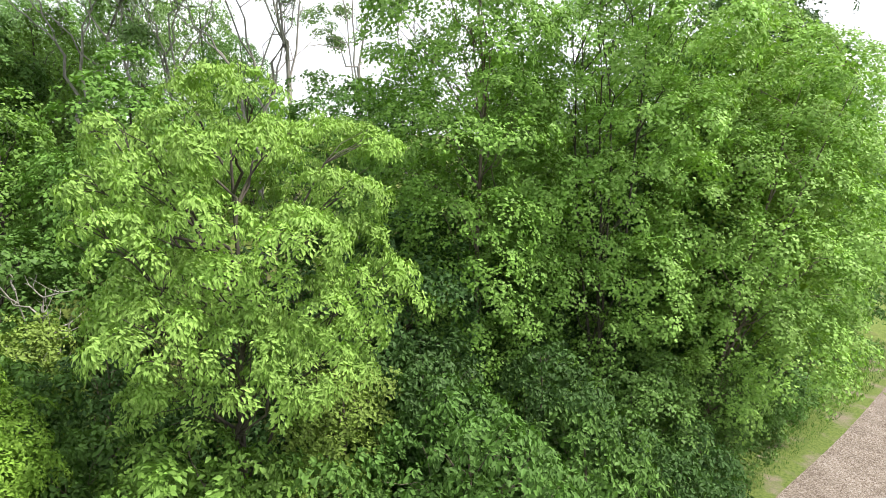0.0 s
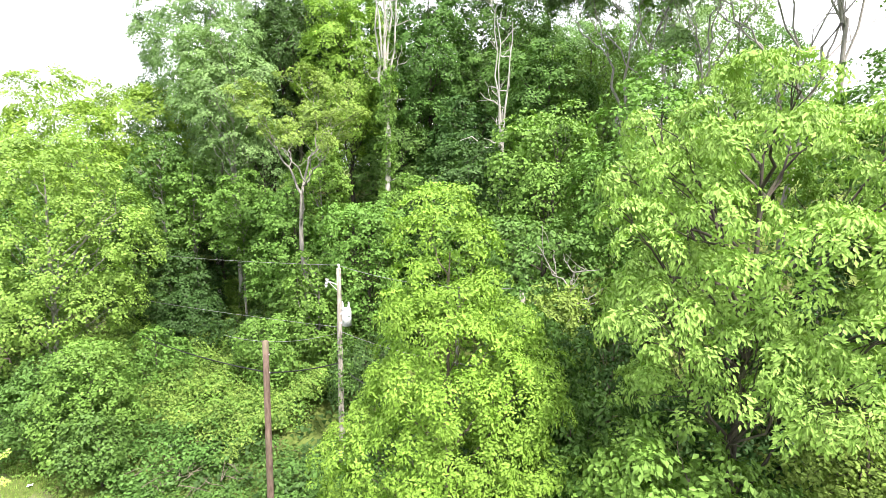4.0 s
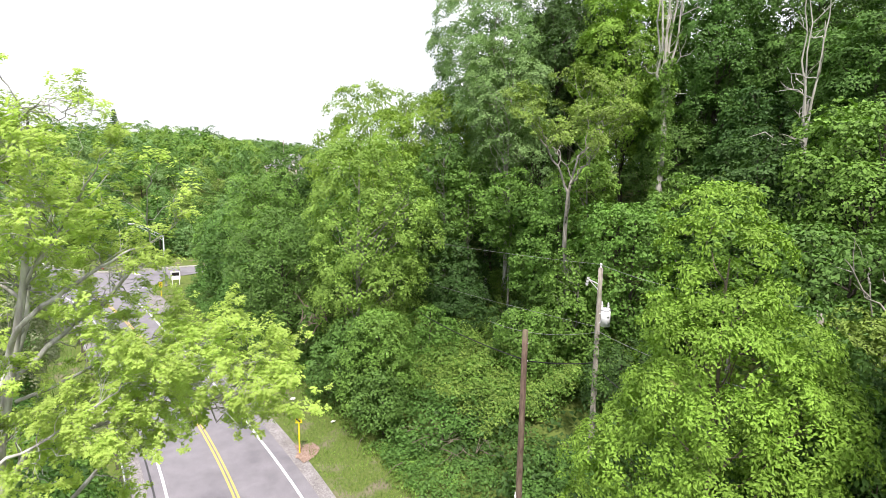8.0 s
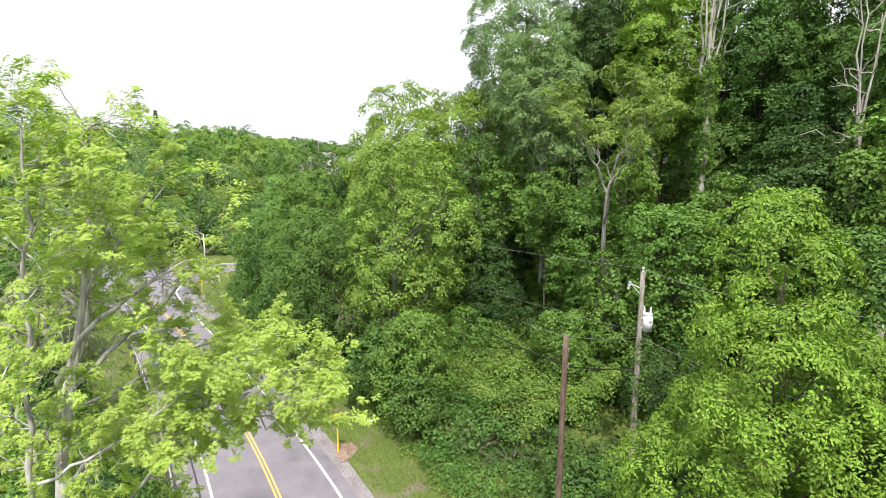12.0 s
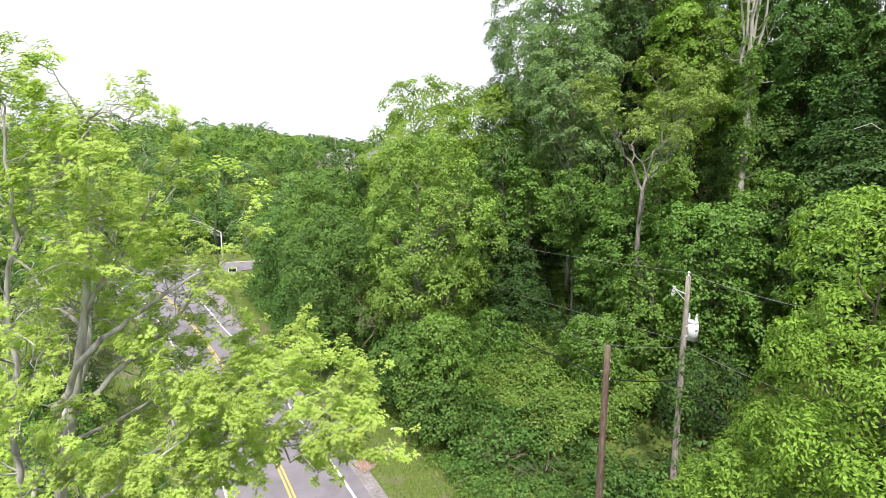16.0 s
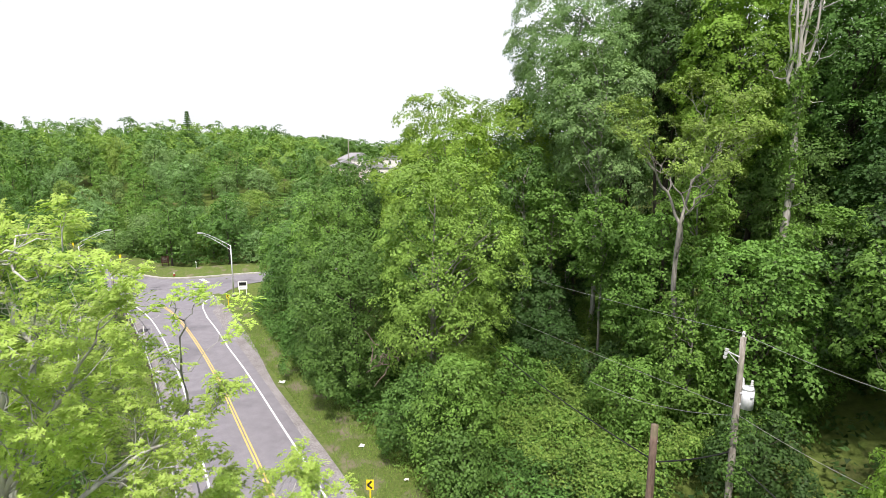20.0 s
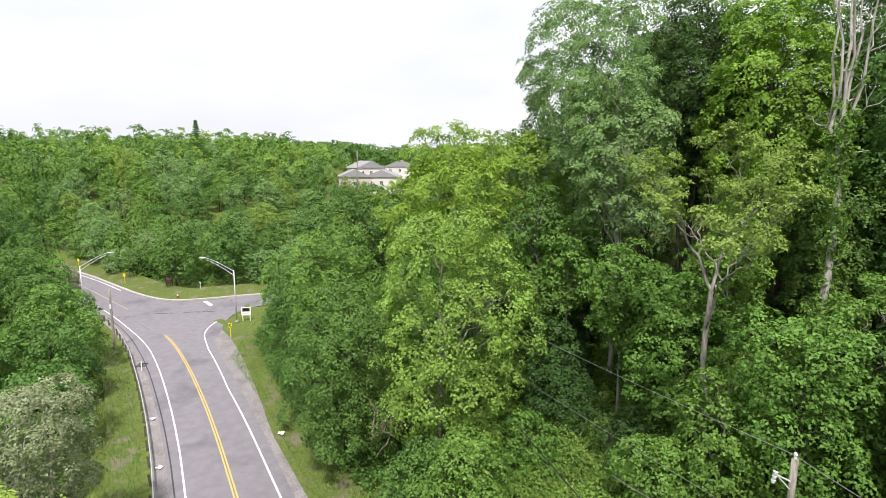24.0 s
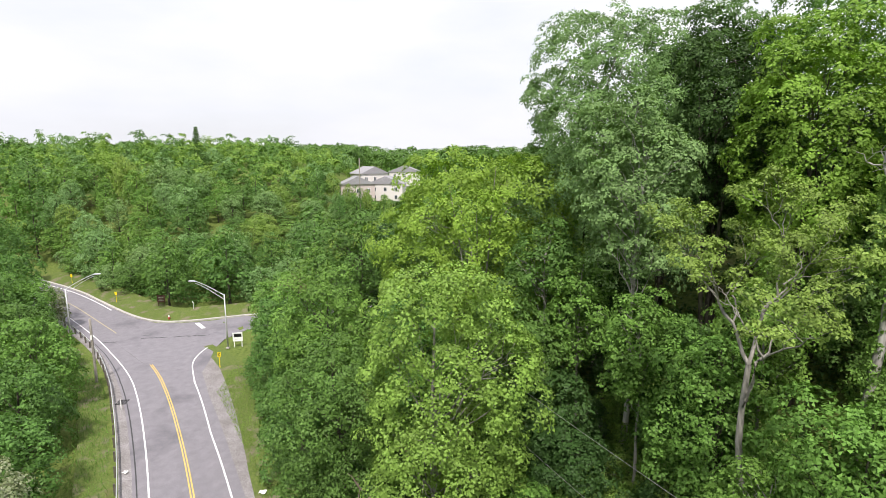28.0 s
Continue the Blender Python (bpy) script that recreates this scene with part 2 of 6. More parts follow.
M = {
    "ground": ground_material(), "verge": verge_material(), "asphalt": asphalt_material(),
    "gravel": gravel_material("shoulder_gravel", (0.19, 0.178, 0.182), (0.265, 0.25, 0.255), (0.37, 0.352, 0.356)),
    "litter": gravel_material("leaf_littered_gravel", (0.10, 0.075, 0.058), (0.21, 0.175, 0.145), (0.36, 0.325, 0.30)),
    "mulch": gravel_material("reddish_spoil", (0.17, 0.11, 0.085), (0.30, 0.21, 0.17), (0.42, 0.33, 0.28)),
    "white_line": plain_material("worn_white_paint", (0.70, 0.70, 0.72), 0.7, 0, 0.16, 9.0),
    "yellow_line": plain_material("worn_yellow_paint", (0.60, 0.42, 0.12), 0.7, 0, 0.2, 9.0),
    "faded_line": plain_material("faded_yellow_paint", (0.34, 0.30, 0.215), 0.8, 0, 0.25, 3.0),
    "tar": plain_material("tar_seam", (0.05, 0.05, 0.053), 0.7, 0, 0.3, 3.0),
    "concrete": plain_material("old_concrete", (0.42, 0.40, 0.38), 0.9, 0, 0.2, 2.0),
    "galv": plain_material("galvanised_steel", (0.66, 0.67, 0.69), 0.55, 0.2, 0.15, 5.0),
    "alu": plain_material("brushed_aluminium", (0.62, 0.63, 0.65), 0.4, 0.5, 0.1, 5.0),
    "pole": bark_material("weathered_pole_wood", (0.085, 0.058, 0.046), (0.215, 0.155, 0.125), 9.0),
    "pole_grey": bark_material("grey_pole_wood", (0.18, 0.16, 0.14), (0.40, 0.37, 0.33), 9.0),
    "post": bark_material("dark_rail_post_wood", (0.06, 0.05, 0.042), (0.17, 0.15, 0.13), 9.0),
    "sign_yellow": plain_material("sign_yellow", (0.80, 0.62, 0.02), 0.45, 0, 0.06),
    "sign_black": plain_material("sign_black", (0.02, 0.02, 0.02), 0.5, 0, 0.2),
    "sign_white": plain_material("sign_white", (0.80, 0.80, 0.79), 0.5, 0, 0.06),
    "sign_brown": plain_material("sign_brown", (0.11, 0.055, 0.04), 0.6, 0, 0.2),
    "grey_can": plain_material("transformer_grey", (0.62, 0.64, 0.66), 0.4, 0.0, 0.08),
    "porcelain": plain_material("porcelain", (0.66, 0.66, 0.68), 0.25, 0, 0.05),
    "wire": plain_material("bare_wire", (0.30, 0.30, 0.30), 0.5, 0.5, 0.2),
    "cable": plain_material("black_cable", (0.018, 0.018, 0.02), 0.6, 0, 0.2),
    "paper": plain_material("litter_paper", (0.75, 0.74, 0.72), 0.8, 0, 0.1),
    "siding": plain_material("pale_house_siding", (0.66, 0.63, 0.60), 0.7, 0, 0.06),
    "brick": plain_material("brick_wall", (0.52, 0.44, 0.42), 0.85, 0, 0.2),
    "shingle": plain_material("grey_shingles", (0.27, 0.265, 0.28), 0.85, 0, 0.2),
    "window": plain_material("dark_window", (0.05, 0.06, 0.07), 0.1, 0, 0.2),
    "red": plain_material("hydrant_red", (0.30, 0.05, 0.035), 0.5, 0, 0.2),
    "blue": plain_material("blue_tarpaulin", (0.04, 0.12, 0.45), 0.6, 0, 0.2),
}


# ---- mesh helpers ----
rng = np.random.default_rng(7)


def part(name, bm, mat, parent=None, label="", smooth=False):
    """One mesh object from a bmesh, under parent."""
    me = bpy.data.meshes.new(name)
    bm.to_mesh(me)
    bm.free()
    return finish(name, me, mat, parent, label, smooth)


def finish(name, me, mat, parent=None, label="", smooth=False):
    for m in mat if isinstance(mat, (list, tuple)) else (mat,):
        me.materials.append(m)
    me.polygons.foreach_set("use_smooth", np.full(len(me.polygons), smooth))
    ob = new(name, me)
    if parent is not None:
        ob.parent = parent
    if label:
        ob["label"] = label
    return ob


def mesh_np(name, verts, faces):
    """Mesh from arrays; faces all of one size."""
    verts, faces = np.asarray(verts, np.float32), np.asarray(faces, np.int32)
    me = bpy.data.meshes.new(name)
    me.vertices.add(len(verts))
    me.vertices.foreach_set("co", verts.ravel())
    n, k = faces.shape
    me.loops.add(n * k)
    me.loops.foreach_set("vertex_index", faces.ravel())
    me.polygons.add(n)
    me.polygons.foreach_set("loop_start", np.arange(0, n * k, k, dtype=np.int32))
    me.update(calc_edges=True)
    return me


def box(bm, cx, cy, cz, sx, sy, sz, turn=0.0, bevel=0.0):
    r = bmesh.ops.create_cube(bm, size=1.0, matrix=pose(cx, cy, cz, 0, 0, turn) @ Matrix.Diagonal((sx, sy, sz, 1)))
    if bevel:
        es = list({e for v in r["verts"] for e in v.link_edges})
        bmesh.ops.bevel(bm, geom=es, offset=bevel, segments=1, affect="EDGES")


def rod(bm, a, b, r0, r1=None, n=8):
    a, b = Vector(a), Vector(b)
    m = Matrix.Translation((a + b) / 2) @ (b - a).to_track_quat("Z", "Y").to_matrix().to_4x4()
    bmesh.ops.create_cone(bm, cap_ends=True, segments=n, radius1=r0, radius2=r0 if r1 is None else r1, depth=(b - a).length, matrix=m)


def empty(name, x, y, z, turn=0.0):
    ob = new(name)
    ob.matrix_world = pose(x, y, z, 0, 0, turn)
    return ob


def smooth01(x):
    x = np.clip(x, 0, 1)
    return x * x * (3 - 2 * x)


# ---- plan: road line and ground ----
CENTRE = np.array([(60, 2), (40, 6), (20, 6.5), (5, 4.5), (-10, 1.2), (-20, -1.4), (-30.3, -4.4), (-37.5, -6.8), (-46.7, -10.4), (-56, -14), (-64.7, -17.6),
                   (-76.3, -22.8), (-86.4, -28), (-98, -36), (-110, -46), (-122, -56), (-133, -67), (-142, -80), (-147, -97), (-149, -125)], float)


def resample(pts, step):
    pts = np.asarray(pts, float)
    for _ in range(2):                      # corner cutting, for an even curve
        a, b = pts[:-1], pts[1:]
        mid = np.empty((2 * len(a), 2))
        mid[0::2], mid[1::2] = a * 0.75 + b * 0.25, a * 0.25 + b * 0.75
        pts = np.vstack([pts[:1], mid, pts[-1:]])
    s = np.concatenate([[0], np.cumsum(np.hypot(*np.diff(pts, axis=0).T))])
    t = np.arange(0, s[-1], step)
    return np.stack([np.interp(t, s, pts[:, 0]), np.interp(t, s, pts[:, 1])], 1)


LINE = resample(CENTRE, 1.5)
_tan = np.gradient(LINE, axis=0)
_tan /= np.linalg.norm(_tan, axis=1)[:, None]
NORM = np.stack([_tan[:, 1], -_tan[:, 0]], 1)      # to the north (right when heading west)


def road_z(x):
    return np.interp(-np.asarray(x, float), [43, 90], [0.0, -0.8])


def off_line(x, y):
    """Signed distance from the road's centre line, north side positive."""
    x, y = np.atleast_1d(np.asarray(x, float)), np.atleast_1d(np.asarray(y, float))
    out = np.empty(len(x))
    for i in range(0, len(x), 4000):
        dx, dy = x[i:i + 4000, None] - LINE[None, :, 0], y[i:i + 4000, None] - LINE[None, :, 1]
        d2 = dx * dx + dy * dy
        k = d2.argmin(1)
        r = np.arange(len(k))
        s = np.sign(dx[r, k] * NORM[k, 0] + dy[r, k] * NORM[k, 1])
        out[i:i + 4000] = s * np.sqrt(d2[r, k])
    return out


def lot_off(x, y):
    """Distance north-west of the gravel drive's wooded edge."""
    return (np.asarray(x) - 13.5) * -0.64 + (np.asarray(y) - 27.5) * 0.77


def ground_z(x, y):
    x, y = np.atleast_1d(np.asarray(x, float)), np.atleast_1d(np.asarray(y, float))
    d = off_line(x, y)
    base = road_z(x)
    dn = np.minimum(d, np.where(x > -30, lot_off(x, y) + 8, 1e3))
    north = np.interp(dn, [9, 14, 22, 28, 40, 60, 90, 130], [0, 0.9, 2.6, 4.6, 9.5, 17, 24, 27])
    north *= smooth01((x + 112) / 40)
    far = np.clip(-(x + 114), 0, 130) * 0.125 * smooth01((6 - y) / 30) + np.clip(-(x + 114), 0, 130) * 0.055
    far *= smooth01((np.abs(d) - 9) / 30)
    far = np.where((x < -60) & (d < 0), np.maximum(far, np.clip(-d - 45, 0, 120) * 0.2), far)
    south = -np.interp(-d, [5.8, 12, 24, 60], [0, 1.1, 2.6, 3.0]) * smooth01((x + 125) / 40)
    out = base + np.where(d > 0, north, south) + far
    flat = np.abs(d) < 5.5
    side = (x > -112) & (x < -88) & (d > 0) & (y < -12)
    return np.where(flat | side, base, out)


def gz(x, y):
    return float(ground_z(x, y)[0])


def axis(lo, hi, fine_lo, fine_hi, fine, grow=1.18):
    a = list(np.arange(fine_lo, fine_hi + 0.01, fine))
    s = fine
    while a[-1] < hi:
        s *= grow
        a.append(a[-1] + s)
    s = fine
    while a[0] > lo:
        s *= grow
        a.insert(0, a[0] - s)
    return np.array(a)


def build_ground():
    gx, gy = axis(-2600, 2400, -135, 45, 1.8), axis(-2400, 2400, -75, 75, 1.8)
    X, Y = np.meshgrid(gx, gy, indexing="ij")
    Z = ground_z(X.ravel(), Y.ravel()).reshape(X.shape)
    D = off_line(X.ravel(), Y.ravel()).reshape(X.shape)
    rough = np.array([noise.noise((a * 0.35, b * 0.35, 0.0)) for a, b in zip(X.ravel(), Y.ravel())]).reshape(X.shape)
    Z = Z - 0.06 + 0.22 * rough * smooth01((np.abs(D) - 7) / 6)
    Z = np.where(np.abs(D) < 9.6, np.minimum(Z, road_z(X) - 0.06), Z)
    nx, ny = X.shape
    idx = np.arange(nx * ny).reshape(nx, ny)
    f = np.stack([idx[:-1, :-1], idx[1:, :-1], idx[1:, 1:], idx[:-1, 1:]], -1).reshape(-1, 4)
    me = mesh_np("ground", np.stack([X, Y, Z], -1).reshape(-1, 3), f)
    ob = finish("ground", me, M["ground"], smooth=True)
    return tagged(ob, "wooded hillside ground of grass, soil and leaf litter", "ground", kind="structure")


build_ground()


def strip(name, a, b, z0, mat, thick=0.0, lift=0.0):
    """A band between two offset lines (each n x 2), following the road's fall."""
    n = len(a)
    rows = []
    steps = 5
    for k in range(steps):
        u = k / (steps - 1)
        p = a * (1 - u) + b * u
        rows.append(np.column_stack([p, road_z(p[:, 0]) + z0 + lift * math.sin(math.pi * u)]))
    v = np.stack(rows, 1).reshape(-1, 3)
    i = np.arange(n * steps).reshape(n, steps)
    f = np.stack([i[:-1, :-1], i[1:, :-1], i[1:, 1:], i[:-1, 1:]], -1).reshape(-1, 4)
    if thick:
        w = v.copy()
        w[:, 2] -= thick
        m = len(v)
        edge = []
        for col in (0, steps - 1):
            e = i[:, col]
            edge.append(np.stack([e[:-1], e[1:], e[1:] + m, e[:-1] + m], -1))
        f, v = np.vstack([f, *edge]), np.vstack([v, w])
    return finish(name, mesh_np(name, v, f), mat)


def offset(d):
    return LINE + NORM * np.asarray(d)[..., None] if np.ndim(d) else LINE + NORM * d


def width_profile(pairs):
    xs, ds = zip(*pairs)
    return np.interp(-LINE[:, 0], [-v for v in xs], ds)


HALF_L = width_profile(((60, -3.3), (-31, -3.25), (-45, -3.2), (-55, -3.04), (-70, -2.98), (-82, -2.95), (-95, -3.05), (-108, -2.7), (-200, -2.8)))
HALF_R = width_profile(((60, 3.2), (-29, 3.08), (-36, 2.86), (-48, 2.76), (-66, 2.66), (-76, 3.1), (-82, 3.35), (-86, 3.9), (-120, 3.6), (-200, 3.6)))
ASPH_L = width_profile(((60, -4.15), (-54, -4.12), (-75, -4.35), (-84, -4.45), (-95, -4.05), (-200, -3.8)))
ASPH_R = width_profile(((60, 4.1), (-29, 3.9), (-36, 3.7), (-60, 3.65), (-75, 3.95), (-86, 5.0), (-200, 4.6)))
GRAV_R = width_profile(((60, 4.9), (-30, 4.7), (-54, 4.3), (-58, 4.55), (-63, 5.05), (-73, 5.95), (-82, 6.8), (-90, 7.2), (-95, 5.2), (-200, 4.8)))


def build_road():
    road = strip("road", offset(ASPH_L), offset(ASPH_R), 0.0, M["asphalt"], 0.12, 0.0)
    tagged(road, "two-lane road of worn grey asphalt curving downhill", "road", kind="structure")
    k = LINE[:, 0] > -92.5                                     # the lines stop at the junction
    def line(name, lo, hi, mat, keep, label):
        a, b = offset(lo)[keep], offset(hi)[keep]
        ob = strip(name, a, b, 0.0, mat, 0, 0.0)
        me = ob.data
        co = np.empty(len(me.vertices) * 3, np.float32)
        me.vertices.foreach_get("co", co)
        co = co.reshape(-1, 3)
        co[:, 2] += np.where(co[:, 0] < -82, 0.022, 0.012)
        me.vertices.foreach_set("co", co.ravel())
        return tagged(ob, label, "road marking", kind="structure")
    line("edge_line", HALF_L - 0.07, HALF_L + 0.07, M["white_line"], LINE[:, 0] > -150, "worn white edge line on the outer side of the bend")
    line("edge_line", HALF_R - 0.075, HALF_R + 0.075, M["white_line"], LINE[:, 0] > -81.0, "worn white edge line beside the grass verge")
    c = LINE[:, 0] > -88
    line("centre_line", -0.165, -0.05, M["yellow_line"], c, "worn double yellow centre line")
    line("centre_line", 0.05, 0.165, M["yellow_line"], c, "worn double yellow centre line")
    far = (LINE[:, 0] < -102) & (LINE[:, 0] > -150)
    line("centre_line", -0.10, 0.10, M["faded_line"], far, "faded yellow centre line beyond the junction")
    line("edge_line", HALF_R - 0.1, HALF_R + 0.1, M["white_line"], (LINE[:, 0] < -113) & (LINE[:, 0] > -150), "white edge line below the far bank")
    line("tar_seam", ASPH_L + 0.25, ASPH_L + 0.36, M["tar"], (LINE[:, 0] > -100), "dark tar seam along the paved shoulder")
    near = LINE[:, 0] > -91.0
    sh = strip("gravel_shoulder", offset(ASPH_R - 0.3)[near], offset(GRAV_R)[near], -0.012, M["gravel"], 0.1)
    tagged(sh, "brownish gravel shoulder beside the asphalt", "road shoulder", kind="structure")
    sl = strip("gravel_shoulder", offset(ASPH_L + 0.25), offset(ASPH_L - width_profile(((60, 0.8), (-48, 1.0), (-75, 1.0), (-200, 0.6)))), -0.012, M["gravel"], 0.1)
    tagged(sl, "littered gravel shoulder under the guardrail", "road shoulder", kind="structure")
    vg = strip("verge", offset(GRAV_R - 0.15)[near], offset(width_profile(((60, 7.5), (-29, 8.2), (-44, 8.2), (-60, 7.9), (-84, 9.6), (-92, 9.4), (-96, 6.4), (-200, 5.0))))[near], -0.02, M["verge"], 0.1, 0.04)
    tagged(vg, "mown grass verge with bare patches", "verge", kind="structure")
    vl = strip("verge", offset(ASPH_L - 0.5), offset(ASPH_L - 4.2), -0.03, M["verge"], 0.1, -0.1)
    tagged(vl, "long grass strip behind the guardrail", "verge", kind="structure")
    # side road and junction apron
    bm = bmesh.new()
    ring = [(-84, -21.6), (-88.5, -21.9), (-93.5, -22.6), (-97.5, -22.2), (-101.5, -20.0), (-104.5, -15.5), (-106.5, -8), (-107.5, 4), (-114, 4), (-113, -9), (-111.5, -16),
            (-109.6, -21.5), (-107.6, -26.5), (-106.6, -31.5), (-107.2, -35.6), (-110.6, -40.3), (-119, -48), (-112, -50), (-98, -38), (-88, -30)]
    top = [bm.verts.new((x, y, float(road_z(x)) - 0.05)) for x, y in ring]
    f = bm.faces.new(top)
    bmesh.ops.triangulate(bm, faces=[f])
    r = bmesh.ops.extrude_face_region(bm, geom=bm.faces[:])
    bmesh.ops.translate(bm, verts=[v for v in r["geom"] if isinstance(v, bmesh.types.BMVert)], vec=(0, 0, 0.058))
    tagged(part("junction", bm, M["asphalt"]), "asphalt apron of the side road joining at the bend", "road", kind="structure")
    # kerb along the far side
    kl = resample([(-110.3, -14), (-109.8, -20.9), (-108.4, -25.9), (-106.9, -31.9), (-107.4, -35.8), (-111.2, -41), (-120.5, -49.5), (-133, -60.5), (-146, -76)], 1.5)
    t = np.gradient(kl, axis=0)
    t /= np.linalg.norm(t, axis=1)[:, None]
    nrm = np.stack([t[:, 1], -t[:, 0]], 1)
    if (nrm[0] @ np.array([-1.0, 0])) < 0:
        nrm = -nrm
    kb = strip("kerb", kl, kl + nrm * 0.5, 0.17, M["concrete"], 0.3)
    tagged(kb, "pale concrete kerb round the far side of the junction", "kerb", kind="structure")
    fv = strip("verge", kl + nrm * 0.45, kl + nrm * 5.5, 0.14, M["verge"], 0.2, 0.0)
    co = np.empty(len(fv.data.vertices) * 3, np.float32)
    fv.data.vertices.foreach_get("co", co)
    co = co.reshape(-1, 3)
    for v in co:
        v[2] += 0.17 * max(0.0, min(np.hypot(*(kl - v[:2]).T)) - 0.6)
    fv.data.vertices.foreach_set("co", co.ravel())
    tagged(fv, "grassy bank beyond the junction kerb", "verge", kind="structure")
    # stop bar, return line
    bm = bmesh.new()
    box(bm, -104.8, -27.95, -0.780, 3.6, 0.65, 0.012, 32)
    tagged(part("stop_line", bm, M["white_line"]), "short white stop bar on the side road", "road marking", kind="structure")
    cv = resample([(-80.3, -21.25), (-82.5, -22.1), (-84.4, -22.8), (-86.4, -23.5), (-88.5, -24.0), (-90.4, -24.12), (-92.2, -24.0), (-94.2, -23.65)], 0.5)
    t = np.gradient(cv, axis=0)
    t /= np.linalg.norm(t, axis=1)[:, None]
    nn = np.stack([t[:, 1], -t[:, 0]], 1)
    ob = strip("edge_line", cv - nn * 0.075, cv + nn * 0.075, 0.03, M["white_line"])
    tagged(ob, "white line curving into the side road", "road marking", kind="structure")
    # dark worn streaks at the junction
    bm = bmesh.new()
    for x, y, l, a in ((-99.3, -33.0, 3.6, 100), (-99.5, -27.6, 5.0, 108), (-98.0, -38.8, 2.0, 96), (-100.8, -34.5, 1.2, 100)):
        for j in range(5):
            box(bm, x + rng.normal(0, 0.06), y + (j - 2) * l / 5, -0.786 + 0.001 * j, l / 4.2, rng.uniform(0.12, 0.24), 0.006, a + rng.normal(0, 6))
    tagged(part("pothole_patch", bm, M["tar"]), "dark cracked asphalt patches across the junction", "road patch", kind="structure")
    # gravel drive to the north-east
    a = np.array([(12, 22.5), (17.6, 28.0), (24.1, 33.2), (30, 38.2), (37, 44.5), (50, 56), (70, 74)], float)
    a = resample(a, 2.0)
    b = a + np.array([0.64, -0.77]) * 9.0
    g = strip("gravel_drive", a, b, 0.012, M["litter"], 0.15, 0.05)
    tagged(g, "gravel drive strewn with brown leaves", "drive", kind="structure")
    g2 = strip("verge", a + np.array([-0.64, 0.77]) * 2.6, a + np.array([0.64, -0.77]) * 0.2, 0.0, M["verge"], 0.1, 0.05)
    tagged(g2, "grass edge along the gravel drive", "verge", kind="structure")
    bm = bmesh.new()
    bmesh.ops.create_circle(bm, cap_ends=True, segments=14, radius=1.1, matrix=pose(-34.5, -0.6, 0.035) @ Matrix.Diagonal((1.0, 0.7, 1, 1)))
    for v in bm.verts:
        v.co.x += rng.normal(0, 0.22)
        v.co.y += rng.normal(0, 0.16)
    tagged(part("spoil_patch", bm, M["mulch"]), "reddish bare spoil round the sign post", "bare patch", kind="structure")


build_road()


# ---- trees ----
def tube(path, radii, sides=6):
    """Vertices and quads of a tapered tube along a polyline."""
    path, radii = np.asarray(path, float), np.asarray(radii, float)
    n = len(path)
    t = np.gradient(path, axis=0)
    t /= np.linalg.norm(t, axis=1)[:, None] + 1e-9
    ref = np.where(np.abs(t[:, 2:3]) > 0.9, np.array([[1.0, 0, 0]]), np.array([[0, 0, 1.0]]))
    u = np.cross(t, ref)
    u /= np.linalg.norm(u, axis=1)[:, None] + 1e-9
    w = np.cross(t, u)
    a = np.linspace(0, 2 * math.pi, sides, endpoint=False)
    ring = np.cos(a)[None, :, None] * u[:, None] + np.sin(a)[None, :, None] * w[:, None]
    v = path[:, None] + ring * radii[:, None, None]
    i = np.arange(n * sides).reshape(n, sides)
    f = np.stack([i[:-1], np.roll(i[:-1], -1, 1), np.roll(i[1:], -1, 1), i[1:]], -1).reshape(-1, 4)
    return v.reshape(-1, 3), f


class Wood:
    """Collects tubes into one mesh."""
    def __init__(self):
        self.v, self.f, self.n = [], [], 0

    def add(self, path, radii, sides=6):
        v, f = tube(path, radii, sides)
        self.v.append(v)
        self.f.append(f + self.n)
        self.n += len(v)

    def mesh(self, name):
        return mesh_np(name, np.vstack(self.v), np.vstack(self.f))


def bend(a, b, r, lift=0.0, wob=0.06, n=6):
    """A slightly crooked line from a to b that rises or sags."""
    a, b = np.asarray(a, float), np.asarray(b, float)
    u = np.linspace(0, 1, n)[:, None]
    L = np.linalg.norm(b - a)
    p = a * (1 - u) + b * u
    p[:, 2] += lift * L * np.sin(np.pi * u[:, 0])
    j = r.normal(0, wob * L / 2, (n, 3))
    j[0] = j[-1] = 0
    return p + j


